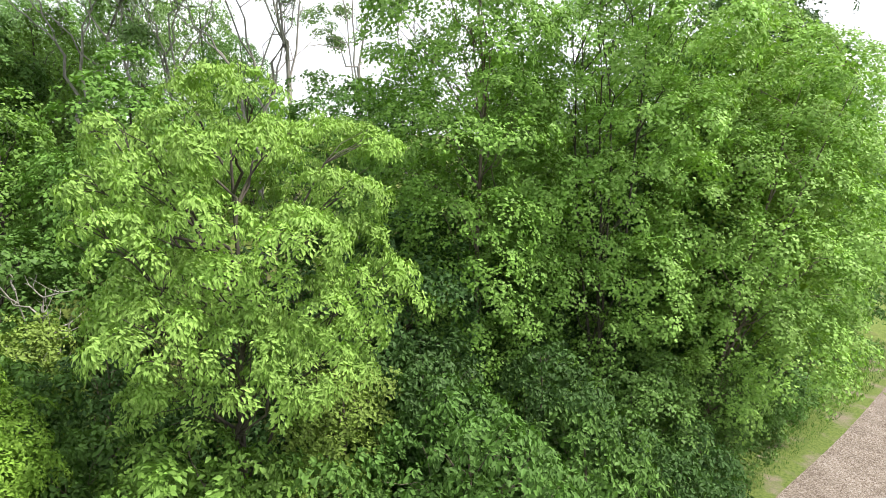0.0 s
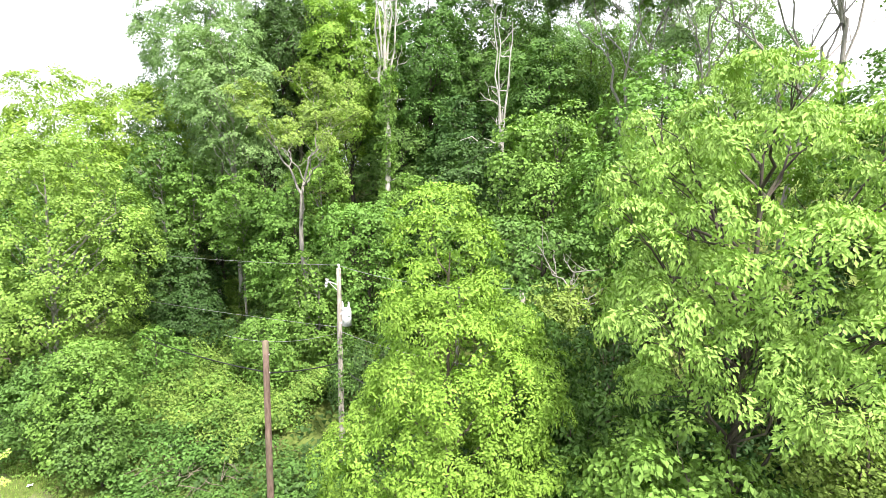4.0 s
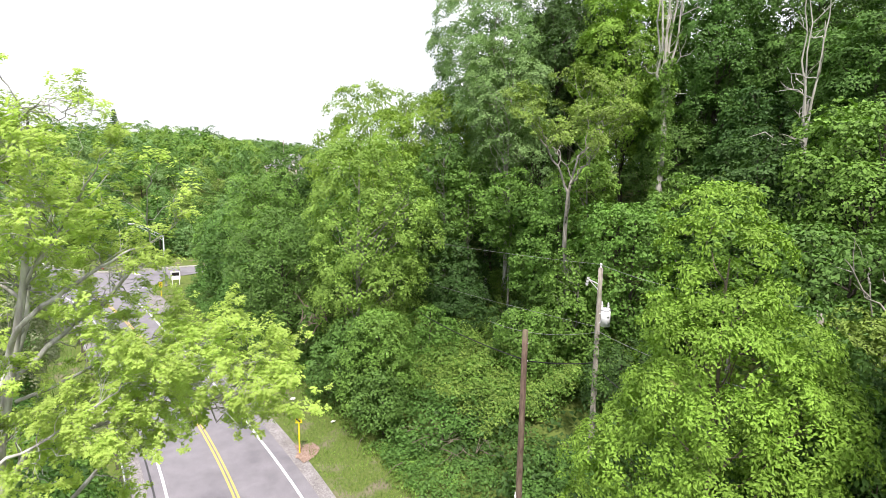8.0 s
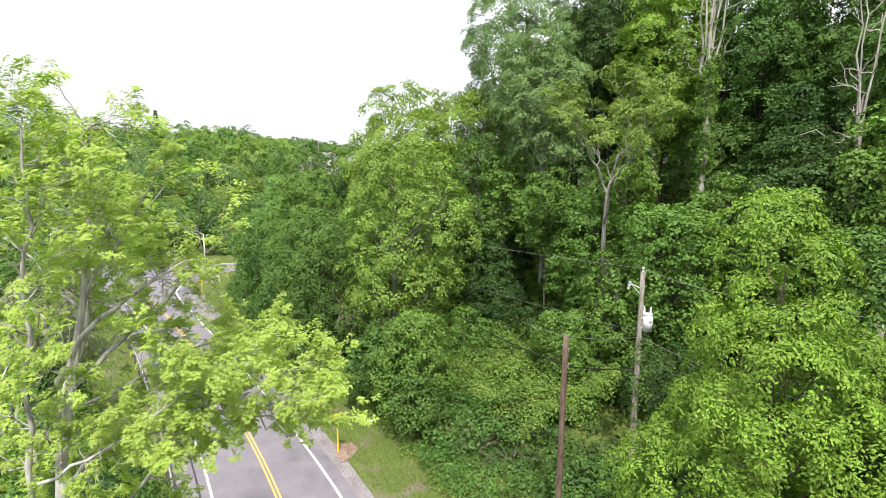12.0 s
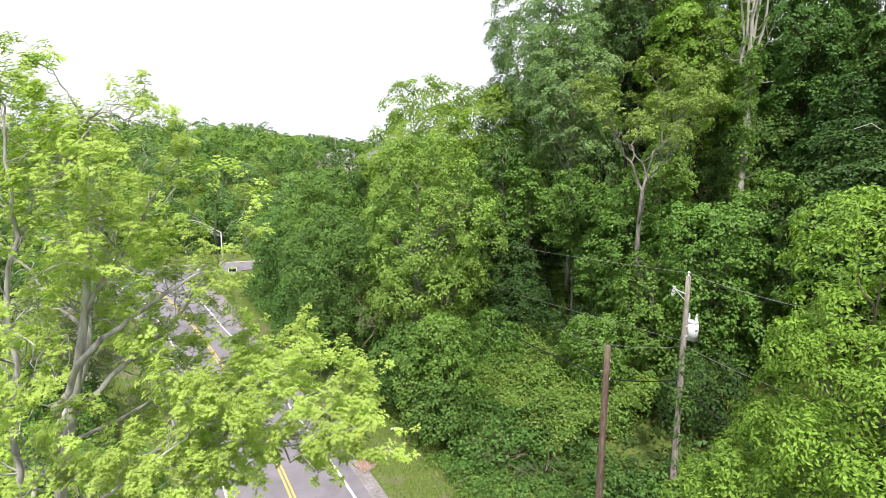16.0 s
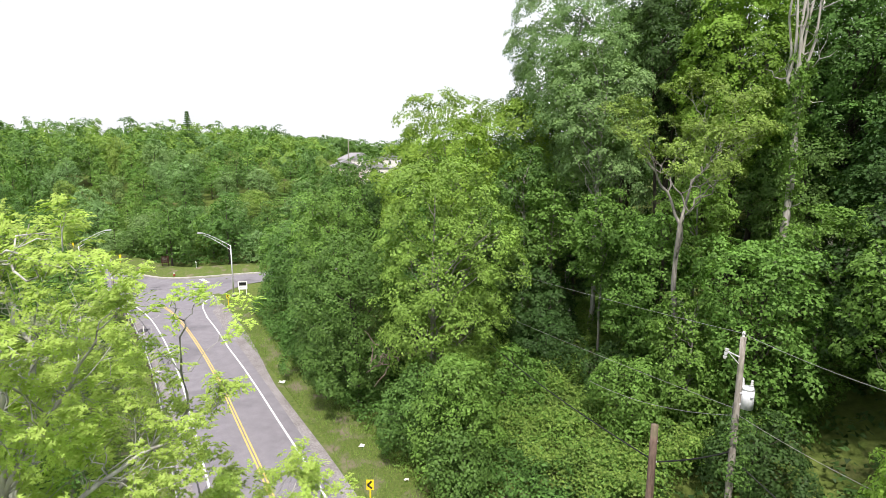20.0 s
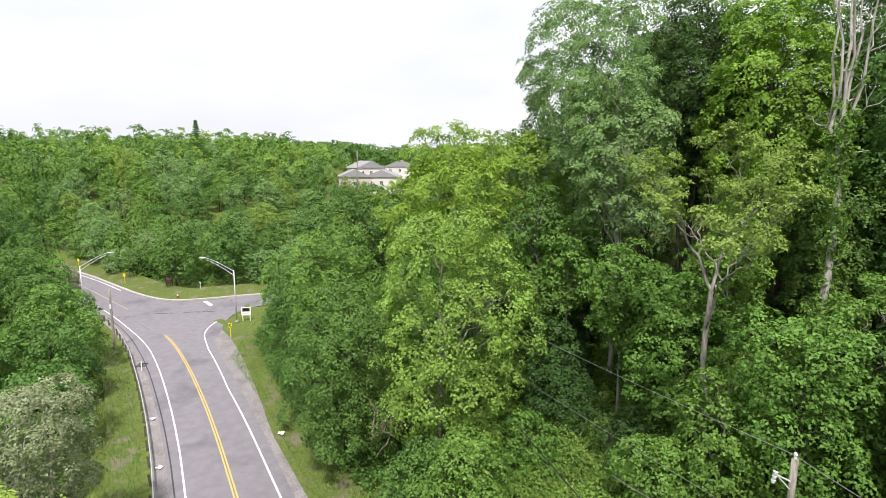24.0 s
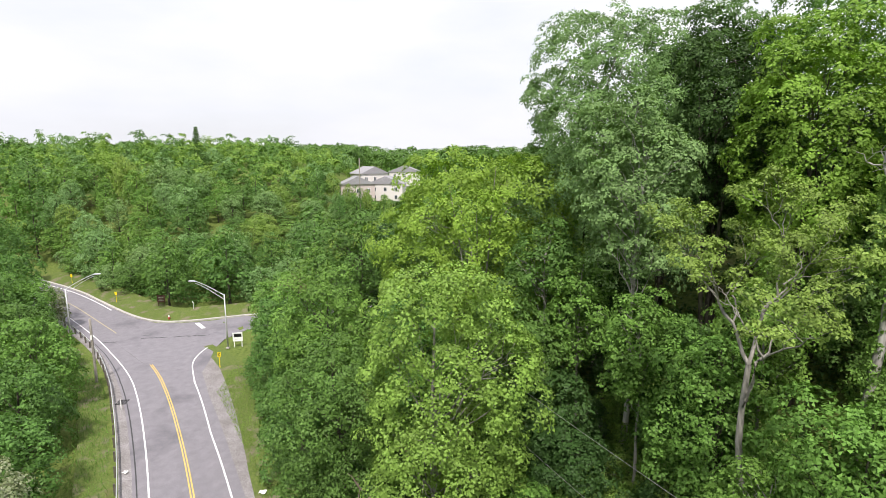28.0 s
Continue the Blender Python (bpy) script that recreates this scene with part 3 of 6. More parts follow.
def leaves(points, normals, size, r, slim=0.55, droop=0.0, fold=0.25, simple=False, along=None):
    """Folded four-cornered leaves. points: base of each leaf; normals: the way its upper side looks."""
    n = len(points)
    nr = normals / (np.linalg.norm(normals, axis=1)[:, None] + 1e-9)
    t = r.normal(size=(n, 3)) if along is None else np.array(along, float)
    t -= nr * np.sum(t * nr, 1)[:, None]
    t[:, 2] -= droop
    t /= np.linalg.norm(t, axis=1)[:, None] + 1e-9
    s = np.cross(nr, t)
    s /= np.linalg.norm(s, axis=1)[:, None] + 1e-9
    L = (size * r.uniform(0.65, 1.3, n))[:, None]
    w = L * slim * 0.5
    base = points - t * L * 0.5
    mid_ = base + t * L * 0.48
    lf = mid_ + s * w + nr * w * fold
    rt = mid_ - s * w + nr * w * fold
    tip = base + t * L - nr * L * 0.06
    if simple:
        v = np.stack([base + s * w, tip, base - s * w * 1.2 + t * L * 0.3], 1).reshape(-1, 3)
        return v, np.arange(n * 3).reshape(-1, 3)
    v = np.stack([base, lf, tip, rt], 1).reshape(-1, 3)
    k = np.arange(n)[:, None] * 4
    f = np.concatenate([k + np.array([[0, 2, 1]]), k + np.array([[0, 3, 2]])], 1).reshape(-1, 3)
    return v, f


def spread(make, n, r, tries=4):
    """n points from make(k), each kept as far from the others as a few tries allow."""
    pool = make(n * tries)
    got = [0]
    d = np.linalg.norm(pool - pool[0], axis=1)
    for _ in range(n - 1):
        i = int(np.argmax(d * r.uniform(0.75, 1.0, len(pool))))
        got.append(i)
        d = np.minimum(d, np.linalg.norm(pool - pool[i], axis=1))
    return pool[got]


def puff(centres, radii, count, r, flat=0.85, size=0.2, up=0.45, hollow=0.45, jit=0.45, slim=0.55, droop=0.0, simple=False):
    """Leaf clumps: count leaves round each centre, denser to the outside, turned outward and up."""
    k = len(centres)
    cnt = np.maximum(3, (count * (radii / radii.mean()) ** 2).astype(int))
    own = np.repeat(np.arange(k), cnt)
    n = len(own)
    d = r.normal(size=(n, 3))
    d /= np.linalg.norm(d, axis=1)[:, None]
    d[:, 2] = np.where(d[:, 2] < -0.3, -d[:, 2] * 0.7, d[:, 2])
    rad = (hollow + (1 - hollow) * r.uniform(0, 1, n) ** 0.6) * (1 + r.normal(0, 0.13, n))
    off = d * rad[:, None] * radii[own][:, None]
    off[:, 2] *= flat
    p = centres[own] + off
    nm = d * 0.85 + np.array([0, 0, up]) + r.normal(0, jit, (n, 3))
    return leaves(p, nm, size, r, slim, droop, 0.25, simple)


def crown_centres(n, rx, rz, zc, r, shape="round", lobes=7, inner=0.35):
    """Clump centres in an uneven crown: near its skin and some inside; lobed outline."""
    d = r.normal(size=(n, 3))
    d /= np.linalg.norm(d, axis=1)[:, None]
    lob = r.normal(size=(lobes, 3))
    lob /= np.linalg.norm(lob, axis=1)[:, None]
    bulge = 0.68 + 0.42 * np.max(np.clip(d @ lob.T, 0, 1) ** 7, axis=1)
    q = r.uniform(inner, 1.0, n) ** 0.5 * bulge
    box_norm = (np.abs(d) ** 3.0).sum(1) ** (1 / 3.0)          # fuller shoulders than an ellipsoid
    p = d * (q / (0.35 + 0.65 * box_norm))[:, None]
    if shape == "cone":
        p[:, :2] *= np.clip(1.05 - 0.75 * (p[:, 2:3] * 0.5 + 0.5), 0.1, 1.2)
    elif shape == "vase":
        p[:, :2] *= np.clip(0.55 + 0.5 * (p[:, 2:3] * 0.5 + 0.5), 0.3, 1.2)
    elif shape == "dome":
        p[:, :2] *= np.clip(1.15 - 0.35 * (p[:, 2:3] * 0.5 + 0.5), 0.3, 1.3)
    p[:, 0] *= rx
    p[:, 1] *= rx
    p[:, 2] = p[:, 2] * rz + zc
    return p


def sprays(centres, normals, radii, share, size, r, slim=0.6, droop=0.0, jit=0.35, simple=False):
    """Domed leaf sprays: leaves radiate from each centre, lie over one another like shingles and hang at the rim."""
    each = np.maximum(4, share * math.pi * radii ** 2 / (0.5 * slim * size * size)).astype(int)
    own = np.repeat(np.arange(len(centres)), each)
    n = len(own)
    nm = normals / (np.linalg.norm(normals, axis=1)[:, None] + 1e-9)
    u = np.cross(nm, np.array([0.31, 0.17, 0.93]))
    u /= np.linalg.norm(u, axis=1)[:, None] + 1e-9
    w = np.cross(nm, u)
    a, q = r.uniform(0, 2 * math.pi, n), np.sqrt(r.uniform(0.02, 1.0, n)) * (1 + r.normal(0, 0.14, n))
    out = np.cos(a)[:, None] * u[own] + np.sin(a)[:, None] * w[own]
    rad = radii[own] * q
    p = centres[own] + out * rad[:, None] + nm[own] * (radii[own] * (0.34 * (1 - q * q) + r.normal(0, 0.13, n)))[:, None]
    face = nm[own] + out * (0.55 * q)[:, None] + r.normal(0, jit, (n, 3))
    along = out + r.normal(0, 0.45, (n, 3))
    return leaves(p, face, size, r, slim, droop, 0.25, simple, along)


def plant_tree(name, label, x, y, top, rad, leaf="mid", bark="brown", low=0.3, size=0.26, spray=0.5, trunk=0.22, shape="round", seed=1, lean=(0, 0), flat=0.78,
               share=0.55, bare=0.0, droop=0.0, slim=0.85, base=None, group="", stems=1, limbs=0.3, jit=0.36, simple=True, fill=14, bough=0.27, close=1.15, twigs=0):
    """A broadleaf tree at x, y whose crown ends at the height top (world). low: where the crown starts, as a share of the height.
    The crown is a heap of rounded boughs, each clad in leaf sprays; bough: their radius as a share of the crown's; close: how tightly they stand."""
    r = np.random.default_rng(seed)
    z0 = gz(x, y) - 0.15 if base is None else base
    h = top - z0
    rz = h * (1 - low) / 2
    zc = h * low + rz
    br0 = bough * rad
    area = 4 * math.pi * (((rad * rad) ** 1.6 + 2 * (rad * rz) ** 1.6) / 3) ** (1 / 1.6)
    nb = int(np.clip(close * area / (math.pi * br0 * br0), 10, 230))
    bc = spread(lambda k: crown_centres(k, rad - br0 - spray * 0.3, rz - br0 * 0.8, zc, r, shape, lobes=12, inner=0.4), nb, r)
    br = br0 * r.uniform(0.68, 1.28, nb)
    axis_c = np.stack([np.zeros(nb), np.zeros(nb), np.minimum(bc[:, 2], zc + rz * 0.3) - rz * 0.25], 1)
    outw = bc - axis_c
    outw /= np.linalg.norm(outw, axis=1)[:, None] + 1e-9
    on = r.uniform(size=nb) >= bare
    bc, br, outw = bc[on], br[on], outw[on]
    nb = len(bc)
    bc[:, 2] = np.maximum(bc[:, 2], br * 0.5)
    lean_by = lambda q: np.stack([lean[0] * np.clip(q[:, 2] / h, 0, 1.2), lean[1] * np.clip(q[:, 2] / h, 0, 1.2), np.zeros(len(q))], 1)
    bc = bc + lean_by(bc)
    root = empty(name, x, y, z0)
    tagged(root, label, "tree", group)
    wood = Wood()
    spines = []
    for s in range(stems):
        a0 = r.uniform(0, 6.28)
        sp = 0 if stems == 1 else rad * 0.35
        tipx = (lean[0] + math.cos(a0) * sp, lean[1] + math.sin(a0) * sp)
        n = 9
        u = np.linspace(0, 1, n)
        hh = h * (0.88 if stems == 1 else r.uniform(0.75, 0.9))
        p = np.stack([tipx[0] * u ** 1.3, tipx[1] * u ** 1.3, hh * u], 1)
        p[1:, :2] += np.cumsum(r.normal(0, 0.018 * h / 2, (n - 1, 2)), 0) * 0.5
        rr = trunk * (1 - u) ** 0.8 * (1 if stems == 1 else 0.7) + 0.02
        rr[0] *= 1.25
        wood.add(p, rr, 8)
        spines.append(p)
    for i in r.permutation(nb)[:max(6, int(nb * limbs))]:
        c = bc[i]
        sp = spines[i % stems]
        hz = np.clip(c[2] - 0.75 * np.hypot(c[0] - sp[-1, 0] * 0.5, c[1] - sp[-1, 1] * 0.5) - r.uniform(0, 0.1) * h, max(0.12, low * 0.8) * h, 0.84 * h)
        a = np.array([np.interp(hz, sp[:, 2], sp[:, 0]), np.interp(hz, sp[:, 2], sp[:, 1]), hz])
        r0 = min(trunk * 0.36, 0.02 + 0.011 * np.linalg.norm(c - a))
        path = bend(a, c, r, 0.05, 0.08)
        wood.add(path, np.linspace(r0, r0 * 0.3, 6), 5)
        for _ in range(2 + twigs):
            d = outw[i] + r.normal(0, 0.6, 3) + np.array([0, 0, 0.3])
            wood.add(bend(path[int(r.integers(3, 6))], c + d / np.linalg.norm(d) * br[i] * r.uniform(0.8, 1.05), r, 0.05, 0.1, 4), np.linspace(r0 * 0.3, 0.009, 4), 4)
    finish("trunk", wood.mesh("trunk"), BARK[bark], root, smooth=True)
    # leaf sprays over each bough's outer side
    k = np.maximum(6, 2.4 * (br / spray) ** 2).astype(int)
    own = np.repeat(np.arange(nb), k)
    n = len(own)
    d = r.normal(size=(n, 3))
    d /= np.linalg.norm(d, axis=1)[:, None]
    lead = outw[own] * 0.75 + np.array([0, 0, 0.45])
    back = np.sum(d * lead, 1)
    d = np.where((back < -0.25)[:, None], d - 1.7 * back[:, None] * lead, d)
    d /= np.linalg.norm(d, axis=1)[:, None]
    off = d * (br[own] * (1 + r.normal(0, 0.13, n)))[:, None]
    off[:, 2] *= flat
    cs = bc[own] + off
    gap = np.linalg.norm(cs[:, None] - bc[None], axis=2) / br[None]
    gap[np.arange(n), own] = 9
    keep = (gap.min(1) > 0.74) & (cs[:, 2] > 0.1)
    cs, d = cs[keep], d[keep]
    face = d * 0.8 + np.array([0, 0, 0.55]) + r.normal(0, 0.16, (len(cs), 3))
    v, f = sprays(cs, face, spray * r.uniform(0.65, 1.35, len(cs)), share, size, r, slim, droop, jit, simple)
    if fill:                                               # shaded leaves inside the boughs
        q = bc[np.repeat(np.arange(nb), fill)]
        q = q + r.normal(0, 0.36, q.shape) * np.repeat(br, fill)[:, None] - np.repeat(outw * br[:, None] * 0.3, fill, 0)
        v2, f2 = leaves(q, r.normal(0, 1, q.shape) + np.array([0, 0, 0.5]), size * 1.15, r, 0.9, 0, 0.25, True)
        f2 = f2 + len(v)
        if f.shape[1] == 3:
            f = np.vstack([f, f2])
        v = np.vstack([v, v2])
    finish("crown", mesh_np("crown", v, f), LEAF[leaf], root)
    return root


def open_tree(name, label, x, y, top, rad, leaf, bark, trunk=0.2, seed=1, fork_at=0.45, lean=(0.0, 0.0), size=0.15, tuft=0.38, share=0.7, rise=0.75, level=4, group="", ends=0.75):
    """An open tree: a forked trunk, rising limbs that branch again and again, and separate leaf tufts along the last twigs."""
    r = np.random.default_rng(seed)
    z0 = gz(x, y) - 0.15
    h = top - z0
    root = tagged(empty(name, x, y, z0), label, "tree", group)
    wood = Wood()
    tips, ways = [], []

    def grow(p, d, length, thick, lev):
        d = d / np.linalg.norm(d)
        path = bend(p, p + d * length, r, 0.04, 0.07, 6)
        wood.add(path, np.linspace(thick, thick * 0.6, 6), 7 if lev > 2 else 4)
        if lev == 1 and r.uniform() < 0.5:
            tips.append(path[3] + r.normal(0, 0.2, 3))
            ways.append(d + np.array([0, 0, 0.8]))
        if lev == 0:
            for k in (5, 4, 3, 2):
                if r.uniform() < ends:
                    tips.append(path[k] + r.normal(0, 0.12, 3))
                    ways.append(d + np.array([0, 0, 0.8]))
            return
        for k in range(3 if lev > 1 else 2 + int(r.integers(0, 2))):
            at = path[5] if k < 2 else path[int(r.integers(3, 5))]
            side = r.normal(0, 1, 3)
            side[2] *= 0.4
            grow(at, d * 0.75 + side * 0.5 + np.array([0, 0, rise * 0.35]), length * r.uniform(0.5, 0.85), thick * 0.5, lev - 1)

    base = bend((0, 0, 0), (lean[0], lean[1], h * fork_at), r, 0, 0.02, 7)
    wood.add(base, np.linspace(trunk * 1.15, trunk * 0.72, 7), 9)
    reach = h * (1 - fork_at) / 2.35
    a0 = r.uniform(0, 6.28)
    for k in range(3):
        a = a0 + k * 2.1
        grow(base[-1 - k % 2], np.array([math.cos(a) * rad / reach * 0.42, math.sin(a) * rad / reach * 0.42, 1.0]), reach * (1.0 if k else 0.9), trunk * 0.55, level - 1)
    finish("trunk", wood.mesh("trunk"), BARK[bark], root, smooth=True)
    c, w = np.array(tips), np.array(ways)
    v, f = sprays(c, w + r.normal(0, 0.25, w.shape), tuft * r.uniform(0.6, 1.35, len(c)), share, size, r, 0.7, 0.1, 0.4, True)
    finish("crown", mesh_np("crown", v, f), LEAF[leaf], root)
    return root


# ---- trees north of the road, nearest first ----
def build_trees():
    def T(name, label, x, y, top, rad, leaf, bark, low, size, spray, *a, **k):
        if name in ("ash_tree", "hickory_tree", "maple_sapling", "understorey_tree", "edge_sapling"):
            k = {"simple": False, "slim": 0.6, **k}
        elif name in ("round_tree", "roadside_tree", "forked_tree", "young_tree", "hornbeam_tree", "locust_tree", "leaning_tree", "edge_bush", "thicket_bush"):
            size *= 0.86
        elif name in ("poplar_tree", "yellow_poplar_tree"):
            size *= 0.8
            k = {"share": 0.7, **k}
        return plant_tree(name, label, x, y, top, rad * 1.04, leaf, bark, low, size, spray, *a, **k)
    # bright ash beside the utility poles
    T("ash_tree", "bright yellow-green ash tree with dense drooping leaf sprays", -13.4, 11.4, 17.7, 5.2, "ash", "brown", 0.06, 0.125, 0.36, 0.09, "cone", 11, slim=0.5, droop=0.15, share=0.68, bough=0.2)
    # hickory with large drooping leaves
    T("hickory_tree", "light green hickory tree with large drooping leaves", -6.0, 16.4, 22.6, 5.0, "lime", "dark", 0.46, 0.15, 0.36, 0.18, "dome", 12, slim=0.46, droop=0.55, bare=0.42, bough=0.2, share=0.75, twigs=3, flat=0.6, limbs=0.6, fill=2)
    T("maple_sapling", "young maple under the taller trees", 1.2, 17.0, 11.5, 4.2, "mid", "brown", 0.12, 0.216, 0.42, 0.1, "dome", 13, droop=0.5)
    T("maple_sapling", "young bright maple at the wood's edge", 5.5, 19.5, 9.5, 3.6, "mid", "brown", 0.08, 0.216, 0.4, 0.1, "dome", 14, droop=0.5)
    T("understorey_tree", "low bushy tree with fresh leaves below the hickory", -9.5, 16.2, 9.2, 3.4, "fresh", "brown", 0.05, 0.18, 0.42, 0.1, "round", 15)
    T("understorey_tree", "slim bushy tree with speckled young leaves", -3.6, 18.2, 12.4, 2.4, "olive", "brown", 0.1, 0.162, 0.38, 0.1, "round", 16)
    T("hornbeam_tree", "tall dense tree with small grey-green leaves", 1.6, 27.5, 33.0, 6.0, "fresh", "brown", 0.08, 0.198, 0.59, 0.13, "round", 17)
    T("locust_tree", "tall open tree with several thin grey stems", 8.8, 28.6, 33.5, 6.4, "lime", "dark", 0.06, 0.198, 0.59, 0.11, "round", 18, stems=5, limbs=0.6, bare=0.15)
    T("leaning_tree", "yellow-green tree leaning out over the gravel drive", 14.5, 30.5, 27.5, 7.2, "lime", "brown", 0.05, 0.207, 0.59, 0.13, "round", 19, lean=(6, 2.0), stems=2)
    T("edge_bush", "dense bush at the foot of the wood", 9.5, 26.5, 9.5, 4.4, "mid", "dark", 0.0, 0.189, 0.46, 0.1, "dome", 20)
    T("edge_bush", "dense dark bush beside the gravel drive", 15.5, 31.0, 8.0, 4.2, "mid", "dark", 0.0, 0.189, 0.46, 0.1, "dome", 21)
    T("edge_bush", "grey-green bush at the drive's edge", 22.5, 37.5, 6.5, 3.6, "mid", "dark", 0.0, 0.198, 0.46, 0.1, "dome", 22)
    # leaves coloured dark for the shade in the gap
    T("shade_tree", "tree in the gap of the wood, its shade put into dark leaves", -1.5, 25.5, 16.5, 4.6, "deep", "dark", 0.05, 0.216, 0.55, 0.15, "round", 23)
    T("shade_tree", "tree behind the hickory, its shade put into dark leaves", -7.5, 25.0, 15.0, 4.4, "deep", "dark", 0.05, 0.216, 0.55, 0.15, "round", 24)
    T("far_drive_tree", "tall dark green tree beyond the gravel drive", 27, 50, 37.0, 7.0, "deep", "dark", 0.2, 0.306, 0.71, 0.3, "round", 25)
    T("far_drive_tree", "tall tree beyond the gravel drive", 33, 54, 24.0, 6.5, "bright", "dark", 0.05, 0.324, 0.71, 0.3, "round", 26)
    # hillside behind the hickory
    T("maple_tree", "green maple high on the slope", -7.5, 38.5, 25.0, 5.6, "mid", "dark", 0.15, 0.252, 0.63, 0.25, "round", 27)
    T("maple_tree", "green maple high on the slope", -1.5, 37.0, 25.5, 5.0, "mid", "dark", 0.15, 0.252, 0.63, 0.25, "round", 28)
    open_tree("grey_stemmed_tree", "tall thin tree with grey stems and sparse leaves", -13.9, 42.0, 39.0, 5.0, "sage", "grey", 0.26, 29, 0.35, (0.4, 0.2), 0.24, 0.75, 0.75, 0.9, 5)
    open_tree("grey_stemmed_tree", "tall thin tree with grey stems and sparse leaves", -20.5, 40.0, 37.0, 5.0, "bright", "grey", 0.26, 30, 0.35, (0.4, 0.2), 0.24, 0.75, 0.75, 0.9, 5)
    open_tree("grey_stemmed_tree", "tall grey-stemmed tree on the hilltop", -26.0, 41.0, 39.0, 5.0, "sage", "grey", 0.26, 31, 0.35, (0.4, 0.2), 0.24, 0.75, 0.75, 0.9, 5)
    T("maple_tree", "broad green maple on the slope", -17.0, 31.0, 25.0, 5.2, "bright", "dark", 0.1, 0.234, 0.59, 0.2, "round", 32)
    T("maple_tree", "broad maple on the slope", -24.5, 30.5, 23.0, 5.0, "bright", "dark", 0.08, 0.234, 0.59, 0.2, "round", 33)
    T("maple_tree", "green maple in the shade of the slope", -20.0, 24.0, 16.0, 4.2, "mid", "dark", 0.05, 0.225, 0.55, 0.16, "round", 34)
    T("understorey_tree", "small tree with speckled young leaves", -16.8, 20.5, 13.0, 2.6, "olive", "grey", 0.35, 0.18, 0.38, 0.1, "round", 35)
    # round the meadow
    open_tree("forked_tree", "open-crowned tree with a forked trunk and yellowish young leaves", -38.0, 18.9, 24.8, 4.6, "olive", "grey", 0.19, 36, 0.6, (0.1, -0.2), 0.15, 0.34, 0.7, 0.7, 5)
    T("maple_tree", "bushy green tree below the forked tree", -34.0, 22.0, 17.0, 4.2, "bright", "dark", 0.0, 0.207, 0.48, 0.14, "round", 37)
    T("maple_tree", "bushy tree below the forked tree", -41.8, 20.0, 17.0, 3.8, "bright", "dark", 0.0, 0.207, 0.48, 0.14, "round", 38)
    open_tree("young_tree", "small forked tree with tufts of young leaves", -34.8, 26.2, 18.0, 2.8, "bright", "grey", 0.14, 39, 0.45, (0.2, 0.1), 0.18, 0.45, 0.7, 0.8, 4)
    # the slope's deep shade is put into these two maples' leaf colour
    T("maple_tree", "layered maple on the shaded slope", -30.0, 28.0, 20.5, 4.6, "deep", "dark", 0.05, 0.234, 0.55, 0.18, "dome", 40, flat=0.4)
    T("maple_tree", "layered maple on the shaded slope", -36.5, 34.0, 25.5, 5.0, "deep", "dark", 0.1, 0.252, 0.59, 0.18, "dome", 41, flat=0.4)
    T("poplar_tree", "tall yellow-green tree on the hillside", -48.0, 29.5, 35.5, 5.2, "ash", "dark", 0.3, 0.252, 0.57, 0.26, "round", 42)
    T("poplar_tree", "tall dark tree with gaps of sky in its crown", -54.5, 27.0, 37.0, 5.0, "deep", "dark", 0.35, 0.27, 0.57, 0.28, "vase", 43, stems=3)
    T("poplar_tree", "tall grey-green tree with pale limbs", -61.5, 20.5, 39.0, 8.2, "sage", "grey", 0.34, 0.243, 0.63, 0.28, "round", 44, stems=2)
    T("poplar_tree", "slim grey-green tree with a grey straight trunk", -50.8, 18.6, 31.0, 4.2, "sage", "pale", 0.42, 0.243, 0.5, 0.22, "round", 45)
    T("ivy_trunk_tree", "slim ivy-wrapped tree with a narrow crown", -56.1, 13.9, 21.0, 3.2, "mid", "pale", 0.62, 0.234, 0.46, 0.15, "round", 46)
    T("maple_tree", "dark maple at the back of the meadow", -46.5, 21.0, 16.0, 4.0, "mid", "dark", 0.02, 0.225, 0.53, 0.15, "round", 47)
    T("maple_tree", "dark maple at the back of the meadow", -57.0, 19.5, 18.5, 4.2, "deep", "dark", 0.05, 0.234, 0.55, 0.15, "round", 48)
    T("maple_tree", "green maple behind the round tree", -52.0, 10.5, 17.5, 3.6, "mid", "dark", 0.1, 0.234, 0.53, 0.15, "round", 49)
    T("round_tree", "dense rounded bright green tree beside the road", -45.3, 4.4, 20.6, 5.9, "fresh", "grey", 0.0, 0.207, 0.53, 0.24, "round", 50)
    T("roadside_tree", "dense green tree leaning over the verge", -50.0, -1.6, 14.6, 4.7, "mid", "dark", 0.05, 0.207, 0.53, 0.2, "round", 51, lean=(0.5, -1.0))
    T("roadside_tree", "bright green tree behind the verge trees", -59.0, -3.6, 17.3, 4.4, "bright", "dark", 0.08, 0.225, 0.55, 0.2, "round", 52)
    T("roadside_tree", "grey-green bushy tree at the verge", -57.5, -5.5, 11.5, 3.8, "mid", "dark", 0.0, 0.216, 0.5, 0.15, "round", 53)
    T("roadside_tree", "dense green tree at the verge", -66.5, -6.0, 14.5, 4.6, "mid", "dark", 0.02, 0.252, 0.57, 0.18, "round", 54)
    T("roadside_tree", "dense green tree at the verge", -75.0, -9.0, 12.6, 4.4, "mid", "dark", 0.02, 0.261, 0.57, 0.18, "round", 55)
    T("roadside_tree", "bright green tree near the junction", -84.0, -11.5, 11.5, 4.2, "bright", "dark", 0.02, 0.27, 0.57, 0.16, "round", 56)
    T("bare_shrub", "thin twiggy shrub near the junction sign", -97.5, -12.5, 8.5, 3.4, "dry", "grey", 0.05, 0.225, 0.5, 0.1, "vase", 57, stems=5)
